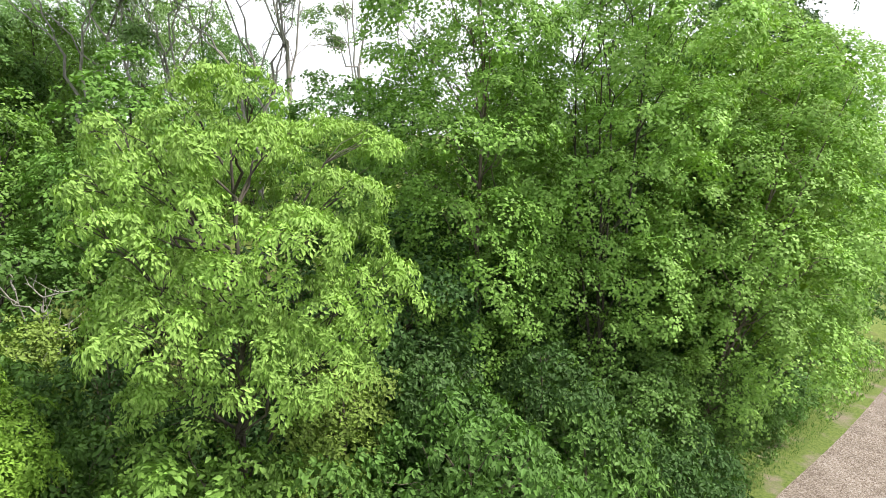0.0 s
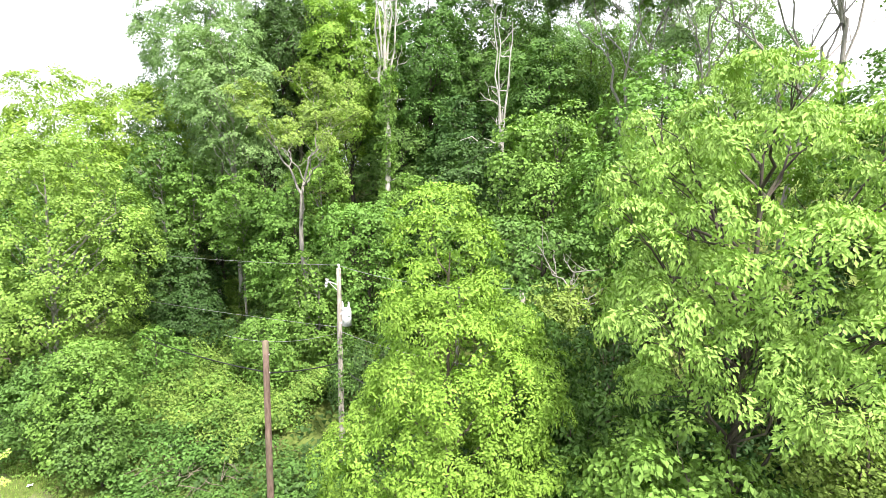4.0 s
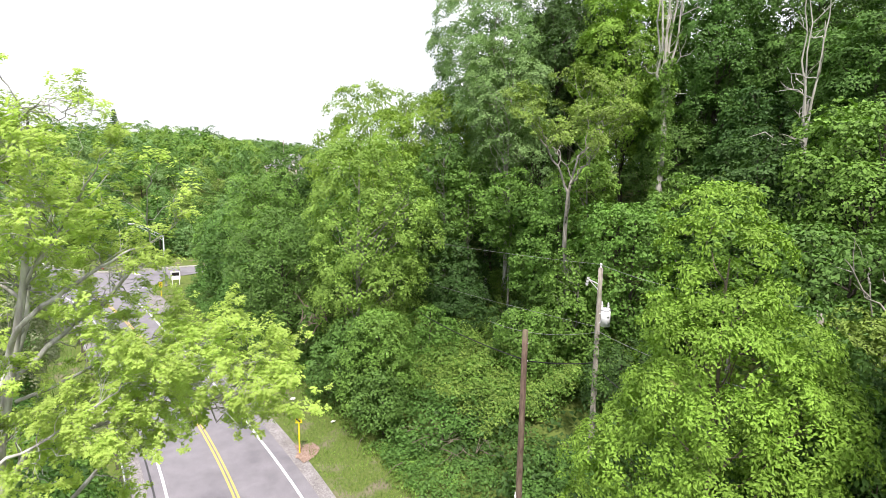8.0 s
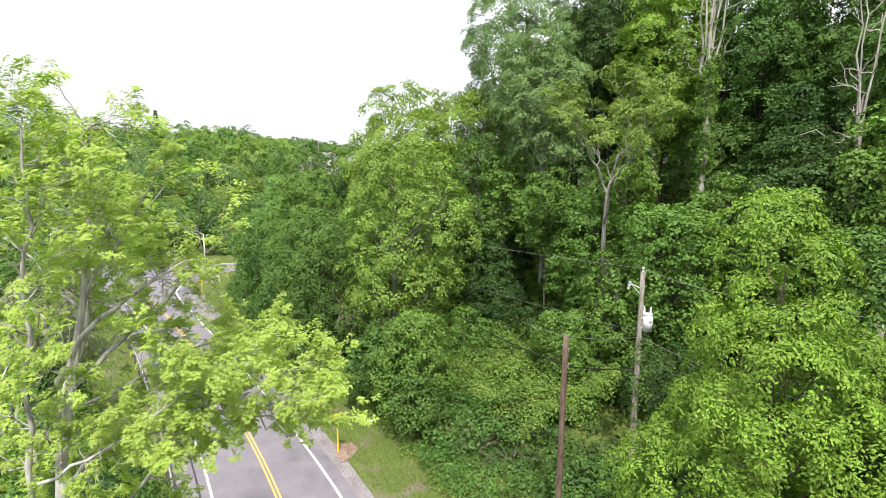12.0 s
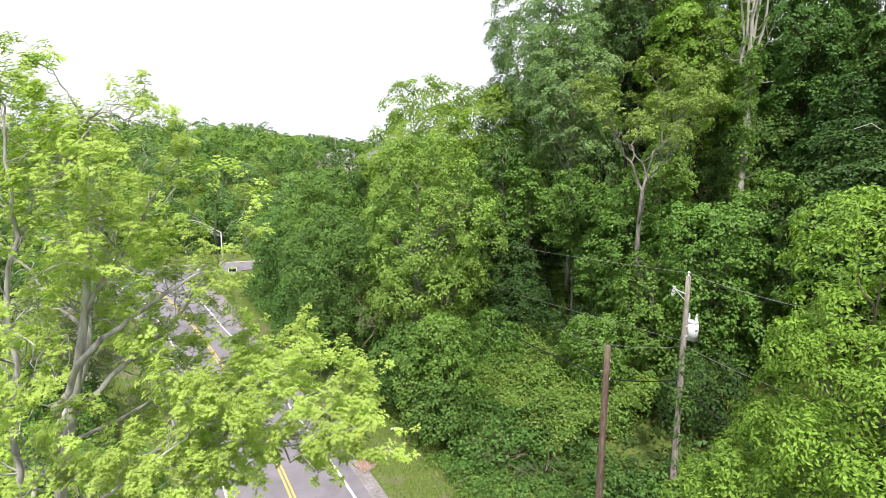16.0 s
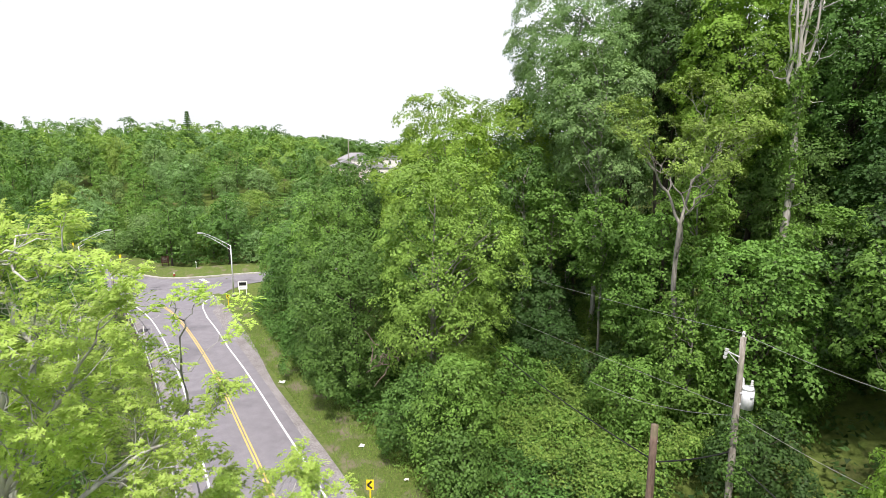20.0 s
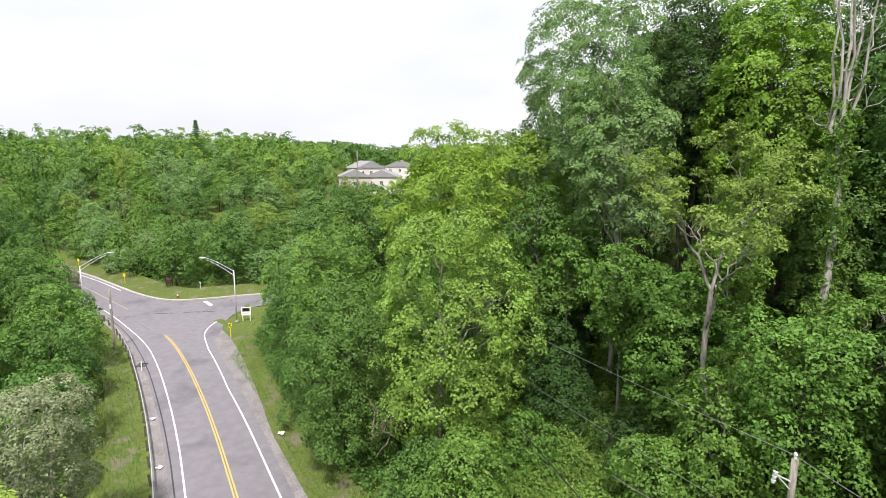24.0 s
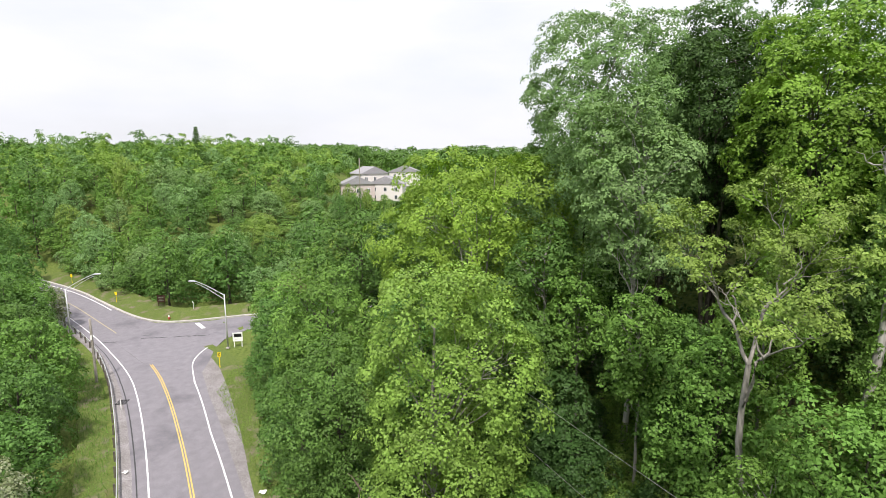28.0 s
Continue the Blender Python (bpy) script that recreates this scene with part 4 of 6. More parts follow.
    T("yellow_poplar_tree", "large yellow-green tree with spreading limbs", -65.0, 10.2, 28.2, 9.6, "ash", "grey", 0.12, 0.288, 0.75, 0.16, "round", 58, stems=3)
    T("maple_tree", "dark green tree behind the roadside trees", -72.0, -1.0, 20.5, 5.2, "mid", "dark", 0.08, 0.27, 0.63, 0.2, "round", 59)
    T("maple_tree", "dark green tree behind the roadside trees", -80.0, 1.5, 19.5, 5.0, "deep", "dark", 0.08, 0.288, 0.63, 0.2, "round", 60)
    T("maple_tree", "green tree below the large yellow-green tree", -58.5, 4.0, 15.5, 4.2, "mid", "dark", 0.02, 0.243, 0.57, 0.18, "round", 61)
    # dark leaf colour stands in for the hollow's shade
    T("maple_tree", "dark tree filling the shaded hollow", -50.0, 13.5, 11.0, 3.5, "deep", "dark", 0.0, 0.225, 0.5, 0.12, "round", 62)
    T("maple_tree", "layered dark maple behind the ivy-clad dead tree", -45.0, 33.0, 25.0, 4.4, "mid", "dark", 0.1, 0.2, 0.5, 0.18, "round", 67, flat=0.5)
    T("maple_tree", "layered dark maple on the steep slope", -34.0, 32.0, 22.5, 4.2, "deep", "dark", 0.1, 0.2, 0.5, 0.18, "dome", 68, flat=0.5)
    T("slender_maple", "leafy young maple round the foot of the forked tree", -35.6, 18.4, 12.6, 2.7, "bright", "grey", 0.1, 0.19, 0.42, 0.1, "round", 69, flat=0.6)
    T("slender_maple", "slender maple with layered bright leaves in the shaded hollow", -52.5, 15.6, 19.5, 2.8, "bright", "grey", 0.4, 0.2, 0.45, 0.12, "round", 63, flat=0.5, bare=0.2)
    T("slender_maple", "slender maple with layered leaves before the dark slope", -46.5, 17.4, 18.0, 2.6, "bright", "grey", 0.42, 0.2, 0.45, 0.1, "round", 64, flat=0.5, bare=0.2)
    T("slender_maple", "slender maple with layered bright leaves on the slope", -42.0, 22.5, 21.0, 3.0, "fresh", "grey", 0.4, 0.2, 0.45, 0.12, "round", 65, flat=0.5, bare=0.25)
    T("slender_maple", "slender maple with layered leaves on the slope", -28.0, 25.0, 17.5, 3.0, "bright", "grey", 0.35, 0.2, 0.45, 0.12, "round", 66, flat=0.5, bare=0.25)
    for i, (x, y, top, rad, lf) in enumerate(((-36.8, 15.6, 8.6, 2.8, "bright"), (-38.2, 4.6, 8.4, 3.4, "bright"), (-40.8, 2.4, 7.2, 3.0, "mid"), (-35.2, 4.4, 4.6, 2.2, "mid"), (-43.5, 9.6, 7.2, 3.0, "bright"),
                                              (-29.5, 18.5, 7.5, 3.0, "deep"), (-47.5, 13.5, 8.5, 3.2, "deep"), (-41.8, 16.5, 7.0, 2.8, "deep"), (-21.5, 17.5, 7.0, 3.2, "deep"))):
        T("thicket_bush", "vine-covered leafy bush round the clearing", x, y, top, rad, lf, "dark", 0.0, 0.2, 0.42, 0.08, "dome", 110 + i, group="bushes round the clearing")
    # mid and deep leaves paint in the shade of the canopy above the saplings
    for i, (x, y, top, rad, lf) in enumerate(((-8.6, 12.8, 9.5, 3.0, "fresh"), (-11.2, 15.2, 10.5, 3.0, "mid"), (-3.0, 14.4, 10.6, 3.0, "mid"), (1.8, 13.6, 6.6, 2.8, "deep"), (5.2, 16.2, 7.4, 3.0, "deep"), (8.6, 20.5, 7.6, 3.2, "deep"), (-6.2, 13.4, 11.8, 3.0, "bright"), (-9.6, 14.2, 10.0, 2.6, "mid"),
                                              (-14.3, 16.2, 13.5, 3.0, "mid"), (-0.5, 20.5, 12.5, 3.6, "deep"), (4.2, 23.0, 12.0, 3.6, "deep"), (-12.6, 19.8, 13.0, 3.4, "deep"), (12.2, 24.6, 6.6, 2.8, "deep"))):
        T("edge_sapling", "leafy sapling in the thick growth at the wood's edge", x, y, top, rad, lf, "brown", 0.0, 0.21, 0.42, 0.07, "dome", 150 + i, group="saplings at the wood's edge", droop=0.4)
    # behind the first row, seen from the start of the way
    for i, (x, y, top, rad, lf) in enumerate(((5.0, 36.0, 27, 5.0, "mid"), (13.5, 37.5, 26, 5.2, "mid"), (20.0, 41.0, 22, 5.0, "bright"), (24.5, 43.5, 19, 4.6, "mid"), (9.5, 34.0, 16, 4.4, "deep"), (16.5, 35.5, 15, 4.4, "mid"), (30.5, 47.0, 15, 4.2, "bright"), (3.5, 31.5, 14, 4.2, "deep"))):
        T("drive_wood_tree", "leafy tree in the wood beside the gravel drive", x, y, top, rad, lf, "dark", 0.03, 0.243, 0.59, 0.2, "round", 130 + i)
    # tall trees on the crest above the clearing
    for i, (x, y, top, rad, lf) in enumerate(((-44, 36, 40, 5.4, "mid"), (-52, 34, 41, 5.4, "bright"), (-58.5, 30, 41, 5.2, "mid"), (-66, 29, 38, 5.2, "mid"), (-38, 40, 40, 5.4, "mid"), (-31, 38, 30, 5.0, "mid"))):
        T("poplar_tree", "tall leafy tree on the crest of the wooded slope", x, y, top, rad, lf, "dark", 0.2, 0.261, 0.61, 0.24, "round", 310 + i)
    # beyond the leaning tree, closing the view along the drive
    for i, (x, y, top, rad, lf) in enumerate(((19.5, 36.0, 30, 5.4, "fresh"), (25.0, 41.0, 27, 5.2, "bright"), (30.5, 46.0, 25, 5.2, "bright"), (37, 53, 26, 5.4, "mid"), (42, 60, 24, 6.0, "deep"), (23.0, 49.0, 27, 5.4, "mid"), (14.5, 44.0, 34, 5.8, "bright"), (20.0, 46.0, 33, 5.6, "mid"), (27, 44, 30, 5.4, "bright"))):
        T("drive_wood_tree", "leafy tree in the wood beside the gravel drive", x, y, top, rad, lf, "dark", 0.0, 0.243, 0.59, 0.2, "round", 340 + i)
    # south side
    for i, (x, y, top, rad, lf) in enumerate(((-66, -32, 8.5, 4.6, "mid"), (-75, -36, 9.5, 5.0, "bright"), (-84, -42, 10, 5.0, "mid"), (-93, -49, 10.5, 5.0, "mid"), (-56, -28, 7.0, 4.4, "mid"),
                                              (-48, -25.5, 6.0, 4.2, "bright"), (-101, -57, 11, 5.4, "mid"), (-62, -40, 10.5, 5.4, "deep"), (-72, -46, 12, 5.6, "mid"), (-82, -53, 14, 6, "mid"), (-110, -66, 13, 6, "mid"), (-105, -55.0, 12, 4.6, "mid"), (-111, -65, 17, 5.6, "mid"), (-122, -72, 18, 6, "mid"), (-97.5, -50.5, 10, 4.6, "bright"), (-137, -77, 16, 6, "mid"))):
        T("south_tree", "bushy tree below the road on the south side", x, y, top, rad, lf, "dark", 0.0, 0.27, 0.59, 0.18, "round", 70 + i)
    T("blossom_tree", "low whitish-leaved tree at the bend's edge", -105.5, -50.0, 6.0, 2.4, "blossom", "pale", 0.1, 0.18, 0.38, 0.12, "round", 84)
    T("blossom_tree", "pale grey-green tree with whitish spring leaves", -40.0, -19.3, 12.6, 3.8, "blossom", "pale", 0.3, 0.144, 0.36, 0.14, "vase", 83, stems=3)
    for i, (x, y, top, rad) in enumerate(((-30, -17.5, 6.5, 3.6), (-39, -20.5, 6.5, 3.8), (-24, -15.5, 7.5, 3.4), (-17, -13.5, 9.0, 3.6), (-30, -25, 8, 4.5), (-24.5, -11.8, 6.2, 3.0), (-20.5, -10.8, 7.0, 2.8), (-18.5, -9.2, 10.0, 3.1), (-25.5, -11.0, 8.0, 2.8))):
        T("south_bush", "leafy bush behind the guardrail", x, y, top, rad, "mid" if i % 2 else "bright", "dark", 0.0, 0.18, 0.48, 0.12, "dome", 90 + i)


build_trees()


def join_woods(name, label, specs, r, leaf=("mid", "bright", "sage", "fresh")):
    """Many crowns that nobody could count, as one mesh of leaf sprays."""
    groups = [[], [], [], []]
    for i, (x, y, s, sz) in enumerate(specs):
        bc = crown_centres(15, 3.6 * s, 4.9 * sz, 0, r, "round", 8, 0.7)
        own = np.repeat(np.arange(15), 5)
        d = r.normal(size=(75, 3)) * 0.8 + bc[own] / (np.linalg.norm(bc[own], axis=1)[:, None] + 1e-9) * 0.8 + np.array([0, 0, 0.35])
        d /= np.linalg.norm(d, axis=1)[:, None]
        groups[i % 4].append(np.hstack([bc[own] + d * 1.5 * s + np.array([x, y, 6.6 * sz + gz(x, y)]), d]))
    for g, lf in zip(groups, leaf):
        if not g:
            continue
        c = np.vstack(g)
        v, f = sprays(c[:, :3], c[:, 3:] * 0.8 + np.array([0, 0, 0.5]), 0.95 * r.uniform(0.7, 1.3, len(c)), 0.55, 0.62, r, 0.9, 0, 0.3, True)
        tagged(finish(name, mesh_np(name, v, f), LEAF[lf]), label, "woods", kind="stuff")


def horizon_woods():
    """Wooded skyline far to the west and north-west."""
    r = np.random.default_rng(404)
    n = 800
    a = np.radians(r.uniform(150, 215, n))
    d = r.uniform(330, 620, n)
    x, y = np.cos(a) * d, np.sin(a) * d
    z = ground_z(x, y)
    hgt = np.clip(np.interp(d, [330, 620], [31, 33]) - z, 5, 24) * r.uniform(0.75, 1.05, n)
    k = 16
    u = r.normal(size=(n, k, 3)) + np.array([0, 0, 0.5])
    u /= np.linalg.norm(u, axis=2)[..., None]
    c = np.stack([x, y, z + hgt * 0.55], 1)[:, None] + u * np.stack([np.full(n, 6.0), np.full(n, 6.0), hgt * 0.42], 1)[:, None]
    v, f = sprays(c.reshape(-1, 3), u.reshape(-1, 3) + np.array([0, 0, 0.4]), 2.6 * r.uniform(0.7, 1.3, n * k), 0.55, 1.5, r, 0.9, 0, 0.3, True)
    tagged(finish("horizon_woods", mesh_np("horizon_woods", v, f), LEAF["mid"]), "distant wooded ridge on the horizon", "woods", kind="stuff")


def wood_fill():
    """The rest of the woods: copies of a few grown trees, turned and scaled."""
    protos = []
    for i, (lf, shape, low, cl, size) in enumerate((("mid", "round", 0.12, 1.2, 0.19), ("mid", "dome", 0.08, 1.2, 0.19), ("bright", "round", 0.15, 1.2, 0.19), ("sage", "vase", 0.25, 1.2, 0.19), ("mid", "cone", 0.1, 1.2, 0.19))):
        protos.append(plant_tree("woodland_tree", "leafy deciduous tree in the hillside wood", -4000 - 30 * i, 3000, 16, 5.0, lf, "dark", low, size, cl * 0.45, 0.22, shape, 200 + i, base=0.0, group="hillside wood", slim=0.85, simple=True, share=0.42))
    far = []
    for i, (lf, shape) in enumerate((("bright", "round"), ("mid", "dome"), ("olive", "round"), ("sage", "round"), ("mid", "cone"), ("sage", "dome"), ("bright", "cone"))):
        far.append(plant_tree("distant_tree", "leafy tree on the far wooded hill", -4000 - 30 * i, 3100, 13, 5.0, lf, "dark", 0.02, 0.42, 0.85, 0.2, shape, 220 + i, base=0.0, group="far wooded hill", limbs=0.1, slim=0.9, simple=True, share=0.42, fill=3, bough=0.3))
    r = np.random.default_rng(31)
    spots = []

    def free(x, y, gap):
        for a, b, g in spots:
            if (a - x) ** 2 + (b - y) ** 2 < (0.5 * (g + gap)) ** 2:
                return False
        return True

    heroes = [(o.location.x, o.location.y) for o in scene.objects if o.type == "EMPTY" and o.parent is None and o.location.x > -3000]
    for x, y in heroes:
        spots.append((x, y, 4.0))
    spots.extend(((-40.3, 27.9, 13.0), (-36.5, 25.0, 9.0), (-30.2, 31.6, 10.0), (-44.0, 31.5, 6.0)))
    used = set()

    def put(kinds, x, y, s, sz):
        k = kinds[int(r.integers(len(kinds)))]
        z = gz(x, y) - 0.2
        m = pose(x, y, z, 0, 0, r.uniform(0, 360)) @ Matrix.Diagonal((s, s, sz, 1))
        if k not in used:
            used.add(k)
            k.matrix_world = m
        else:
            copy_thing(k, m)

    n = 0
    for _ in range(1500):                                   # near hillside
        x, y = r.uniform(-100, 30), r.uniform(8, 75)
        d = min(off_line(x, y)[0], lot_off(x, y) + 8 if x > -30 else 1e3)
        if d < (36 if x > -62 else 24) or not free(x, y, 5.6):
            continue
        if (x < -60 and y > 45) or (-19 < x < 7 and y > 36):
            continue
        spots.append((x, y, 5.6))
        s = r.uniform(0.85, 1.2)
        put(protos, x, y, s, s * r.uniform(0.9, 1.25) * (0.8 if x < -75 else 1.0))
        n += 1
        if n > 64:
            break
    n = 0
    near_far, back = [], []
    for _ in range(6000):                                   # far hill
        ang, dist = radians(r.uniform(169, 214)), 96 + 215 * r.uniform() ** 1.15
        x, y = -13 + math.cos(ang) * dist, math.sin(ang) * dist
        d = off_line(x, y)[0]
        if abs(d) < 7 or x > -108.5 or not free(x, y, 5.0 if dist < 200 else 6.4):
            continue
        kerb = x + (113.5 if y > -36 else 113.5 - 0.95 * (y + 36))     # the bank's foot
        if d > 0 and (kerb > -1.5 or (y > -22 and x > -116)):
            continue
        if -15 < y < 10 and -262 < x < -200:
            continue
        spots.append((x, y, 5.0 if dist < 200 else 6.4))
        s = r.uniform(0.75, 1.25)
        low = float(np.interp(y, [-75, -45, -24], [1.0, 0.82, 0.5])) if dist > 120 else 1.0
        low *= float(np.interp(dist, [190, 240], [1.0, 0.84]))
        spec = (x, y, s * (0.9 if low < 1 else 1), s * r.uniform(0.7, 1.25) * low)
        (near_far if dist < 190 else back).append(spec)
        n += 1
        if n > 620:
            break
    near_far.sort(key=lambda q: -q[0])
    for q in near_far[:170]:
        put(far, *q)
    for q in ((-186, -2.6, 0.5, 0.95), (-178, -11.0, 0.6, 1.1), (-190, 3.5, 0.6, 0.9), (-192, -8.5, 0.5, 0.8), (-172, -5, 0.6, 0.95), (-196, -13.0, 0.7, 0.85), (-182, -16.5, 0.7, 0.95), (-176, 2.5, 0.6, 0.85), (-168, -9.5, 0.6, 0.8)):
        put(far, *q)
    join_woods("far_woods", "continuous leafy woods covering the far hill", back + near_far[170:], r)
    n = 0
    south = []
    for _ in range(1500):                                   # south of the road
        x, y = r.uniform(-150, -40), r.uniform(-150, -25)
        d = off_line(x, y)[0]
        if d > -17 or not free(x, y, 7.5):
            continue
        spots.append((x, y, 7.5))
        s = r.uniform(0.8, 1.1)
        south.append((x, y, s, s * r.uniform(0.7, 0.95)))
        n += 1
        if n > 70:
            break
    south.sort(key=lambda q: -q[1])
    for q in south[:40]:
        put(far, *q)
    join_woods("far_woods", "leafy woods south of the road", south[40:], r)


def ridge_spruce(x, y, top):
    r = np.random.default_rng(77)
    z0 = gz(x, y) - 0.3
    h = top - z0
    root = tagged(empty("spruce_tree", x, y, z0), "dark pointed spruce standing above the far ridge", "tree")
    finish("trunk", mesh_np("trunk", *tube(np.array([(0, 0, 0), (0.05, 0, h * 0.5), (0, 0.05, h)]), [0.3, 0.18, 0.03], 7)), BARK["dark"], root, smooth=True)
    c = []
    for zz in np.linspace(0.15, 0.99, 24) * h:
        n = 9
        a = r.uniform(0, 6.28) + np.arange(n) / n * 6.28
        rad = (1 - zz / h) * 4.6 + 0.15
        for f in (0.4, 0.75, 1.0):
            c.append(np.stack([np.cos(a) * rad * f, np.sin(a) * rad * f, np.full(n, zz - 0.4 * f)], 1))
    c = np.vstack(c)
    v, f = puff(c, np.full(len(c), 0.5), 8, r, 0.5, 0.5, 0.5, 0.3, 0.4, 0.5)
    finish("crown", mesh_np("crown", v, f), LEAF["mid"], root)


wood_fill()
horizon_woods()
ridge_spruce(-215.0, -59.4, 35.6)


def scatter_leaves(name, label, test, box_, count, size, leaf, height, seed, clump=0.55, category="undergrowth"):
    """Low growth over a stretch of ground: joined leaf tufts."""
    r = np.random.default_rng(seed)
    x0, x1, y0, y1 = box_
    x, y = r.uniform(x0, x1, count * 3), r.uniform(y0, y1, count * 3)
    k = test(x, y)
    x, y = x[k][:count], y[k][:count]
    z = ground_z(x, y)
    lump = np.array([noise.noise((a * 0.45, b * 0.45, 3.0)) + 0.5 * noise.noise((a * 1.3, b * 1.3, 7.0)) for a, b in zip(x, y)])
    hgt = height * np.clip(0.65 + 0.75 * lump, 0.15, 1.6)
    c = np.stack([x, y, z + hgt * r.uniform(0.55, 1.0, len(x))], 1)
    v, f = puff(c, clump * r.uniform(0.6, 1.3, len(c)), 11, r, 0.6, size * 1.1, 0.8, 0.2, 0.5, 0.8, 0, True)
    ob = finish(name, mesh_np(name, v, f), LEAF[leaf])
    return tagged(ob, label, category, kind="stuff")


def undergrowth():
    slope = lambda x, y: (off_line(x, y) > 18)
    scatter_leaves("meadow_brush", "tangle of vines and brambles over the sloping clearing", lambda x, y: (off_line(x, y) > 15 + np.clip((-30 - x) * -0.3, 0, 6)) & (off_line(x, y) < 34) & (x < -30.6 - 0.12 * (y - 10)), (-56, -30, 2, 30), 10500, 0.15, "bright", 2.2, 41)
    scatter_leaves("meadow_brush", "bright vines over the sloping clearing", lambda x, y: (off_line(x, y) > 14) & (off_line(x, y) < 30) & (x < -30.6 - 0.12 * (y - 10)), (-54, -30, 2, 26), 6500, 0.14, "olive", 2.4, 42)
    scatter_leaves("thicket", "dense leafy thicket along the verge", lambda x, y: (off_line(x, y) > np.interp(-x, [40, 50, 64, 76, 90], [9.4, 7.2, 6.9, 8.0, 9.6])) & (off_line(x, y) < 15), (-90, -31, -16, 12), 5200, 0.19, "mid", 2.2, 43, 0.65)
    scatter_leaves("verge_weeds", "low bright weeds between verge and thicket", lambda x, y: (off_line(x, y) > 8.0) & (off_line(x, y) < 11.5), (-70, -14, -12, 14), 2600, 0.13, "bright", 0.45, 44, 0.35)
    scatter_leaves("pole_weeds", "green weeds in the hollow by the poles", lambda x, y: (off_line(x, y) > 8.5) & (off_line(x, y) < 17), (-34, -8, 2, 19), 4200, 0.14, "mid", 0.55, 45, 0.4)
    scatter_leaves("hollow_brush", "leafy brush behind the utility poles", lambda x, y: off_line(x, y) > 10.5, (-27, -9, 10, 26), 3600, 0.19, "mid", 1.3, 50, 0.6)
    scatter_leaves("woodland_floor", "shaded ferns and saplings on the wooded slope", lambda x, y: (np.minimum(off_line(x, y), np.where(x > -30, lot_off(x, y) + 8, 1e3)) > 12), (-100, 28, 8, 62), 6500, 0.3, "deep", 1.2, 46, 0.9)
    scatter_leaves("drive_weeds", "grey-green weeds beside the gravel drive", lambda x, y: (lot_off(x, y) > 0.5) & (lot_off(x, y) < 6.5), (4, 44, 18, 60), 2600, 0.15, "mid", 0.8, 47, 0.45)
    scatter_leaves("south_brush", "low brush on the bank below the guardrail", lambda x, y: (off_line(x, y) < -9.5) & (off_line(x, y) > -20), (-110, -5, -75, -5), 3200, 0.2, "mid", 1.0, 48, 0.6)
    scatter_leaves("bank_brush", "brush at the foot of the far wooded bank", lambda x, y: (off_line(x, y) > 9) & (x < np.where(y > -36, -116.0, -116.0 + 0.95 * (y + 36))) & (x > -150), (-150, -114, -70, -4), 3000, 0.3, "mid", 1.8, 49, 0.9)


undergrowth()


# ---- the roadside oak, close to the camera's way ----
def rosettes(tips, dirs, r, length=0.125, number=8):
    """Whorls of lobed young leaves at twig ends: each leaf a narrow bent blade with two pairs of side lobes."""
    n = len(tips)
    k = number
    ax = dirs / (np.linalg.norm(dirs, axis=1)[:, None] + 1e-9)
    ax = ax * 0.45 + np.array([0.25, -0.1, 0.7]) + r.normal(0, 0.18, (n, 3))
    ax /= np.linalg.norm(ax, axis=1)[:, None]
    u = np.cross(ax, np.array([[0.3, 1.0, 0.2]]))
    u /= np.linalg.norm(u, axis=1)[:, None]
    w = np.cross(ax, u)
    a = (np.arange(k) / k * 2 * math.pi)[None, :] + r.uniform(0, 6.28, (n, 1)) + r.normal(0, 0.25, (n, k))
    out = np.cos(a)[..., None] * u[:, None] + np.sin(a)[..., None] * w[:, None]
    sd = np.cross(out, ax[:, None])
    L = (length * r.uniform(0.5, 1.3, (n, k)))[..., None]
    t = tips[:, None] + ax[:, None] * r.uniform(-0.05, 0.06, (n, k))[..., None]
    up = ax[:, None] * r.uniform(-0.25, 0.15, (n, k))[..., None]
    at = lambda f, g, h: t + out * L * f + sd * L * g + (up * f * f + ax[:, None] * h) * L
    pts = [at(0.05, 0, 0), at(0.62, 0.09, 0.04), at(1.0, 0, -0.1), at(0.62, -0.09, 0.04)]
    for g in (1, -1):
        pts += [at(0.25, 0, 0.0), at(0.52, g * 0.34, 0.06), at(0.5, 0, 0.02)]
        pts += [at(0.5, 0, 0.02), at(0.84, g * 0.3, 0.0), at(0.75, 0, 0.0)]
    v = np.stack(pts, 2).reshape(-1, 3)
    i = np.arange(n * k)[:, None] * 16
    f = np.concatenate([i + np.array([q]) for q in ((0, 1, 2), (0, 2, 3), (4, 5, 6), (7, 8, 9), (10, 11, 12), (13, 14, 15))], 1).reshape(-1, 3)
    return v, f


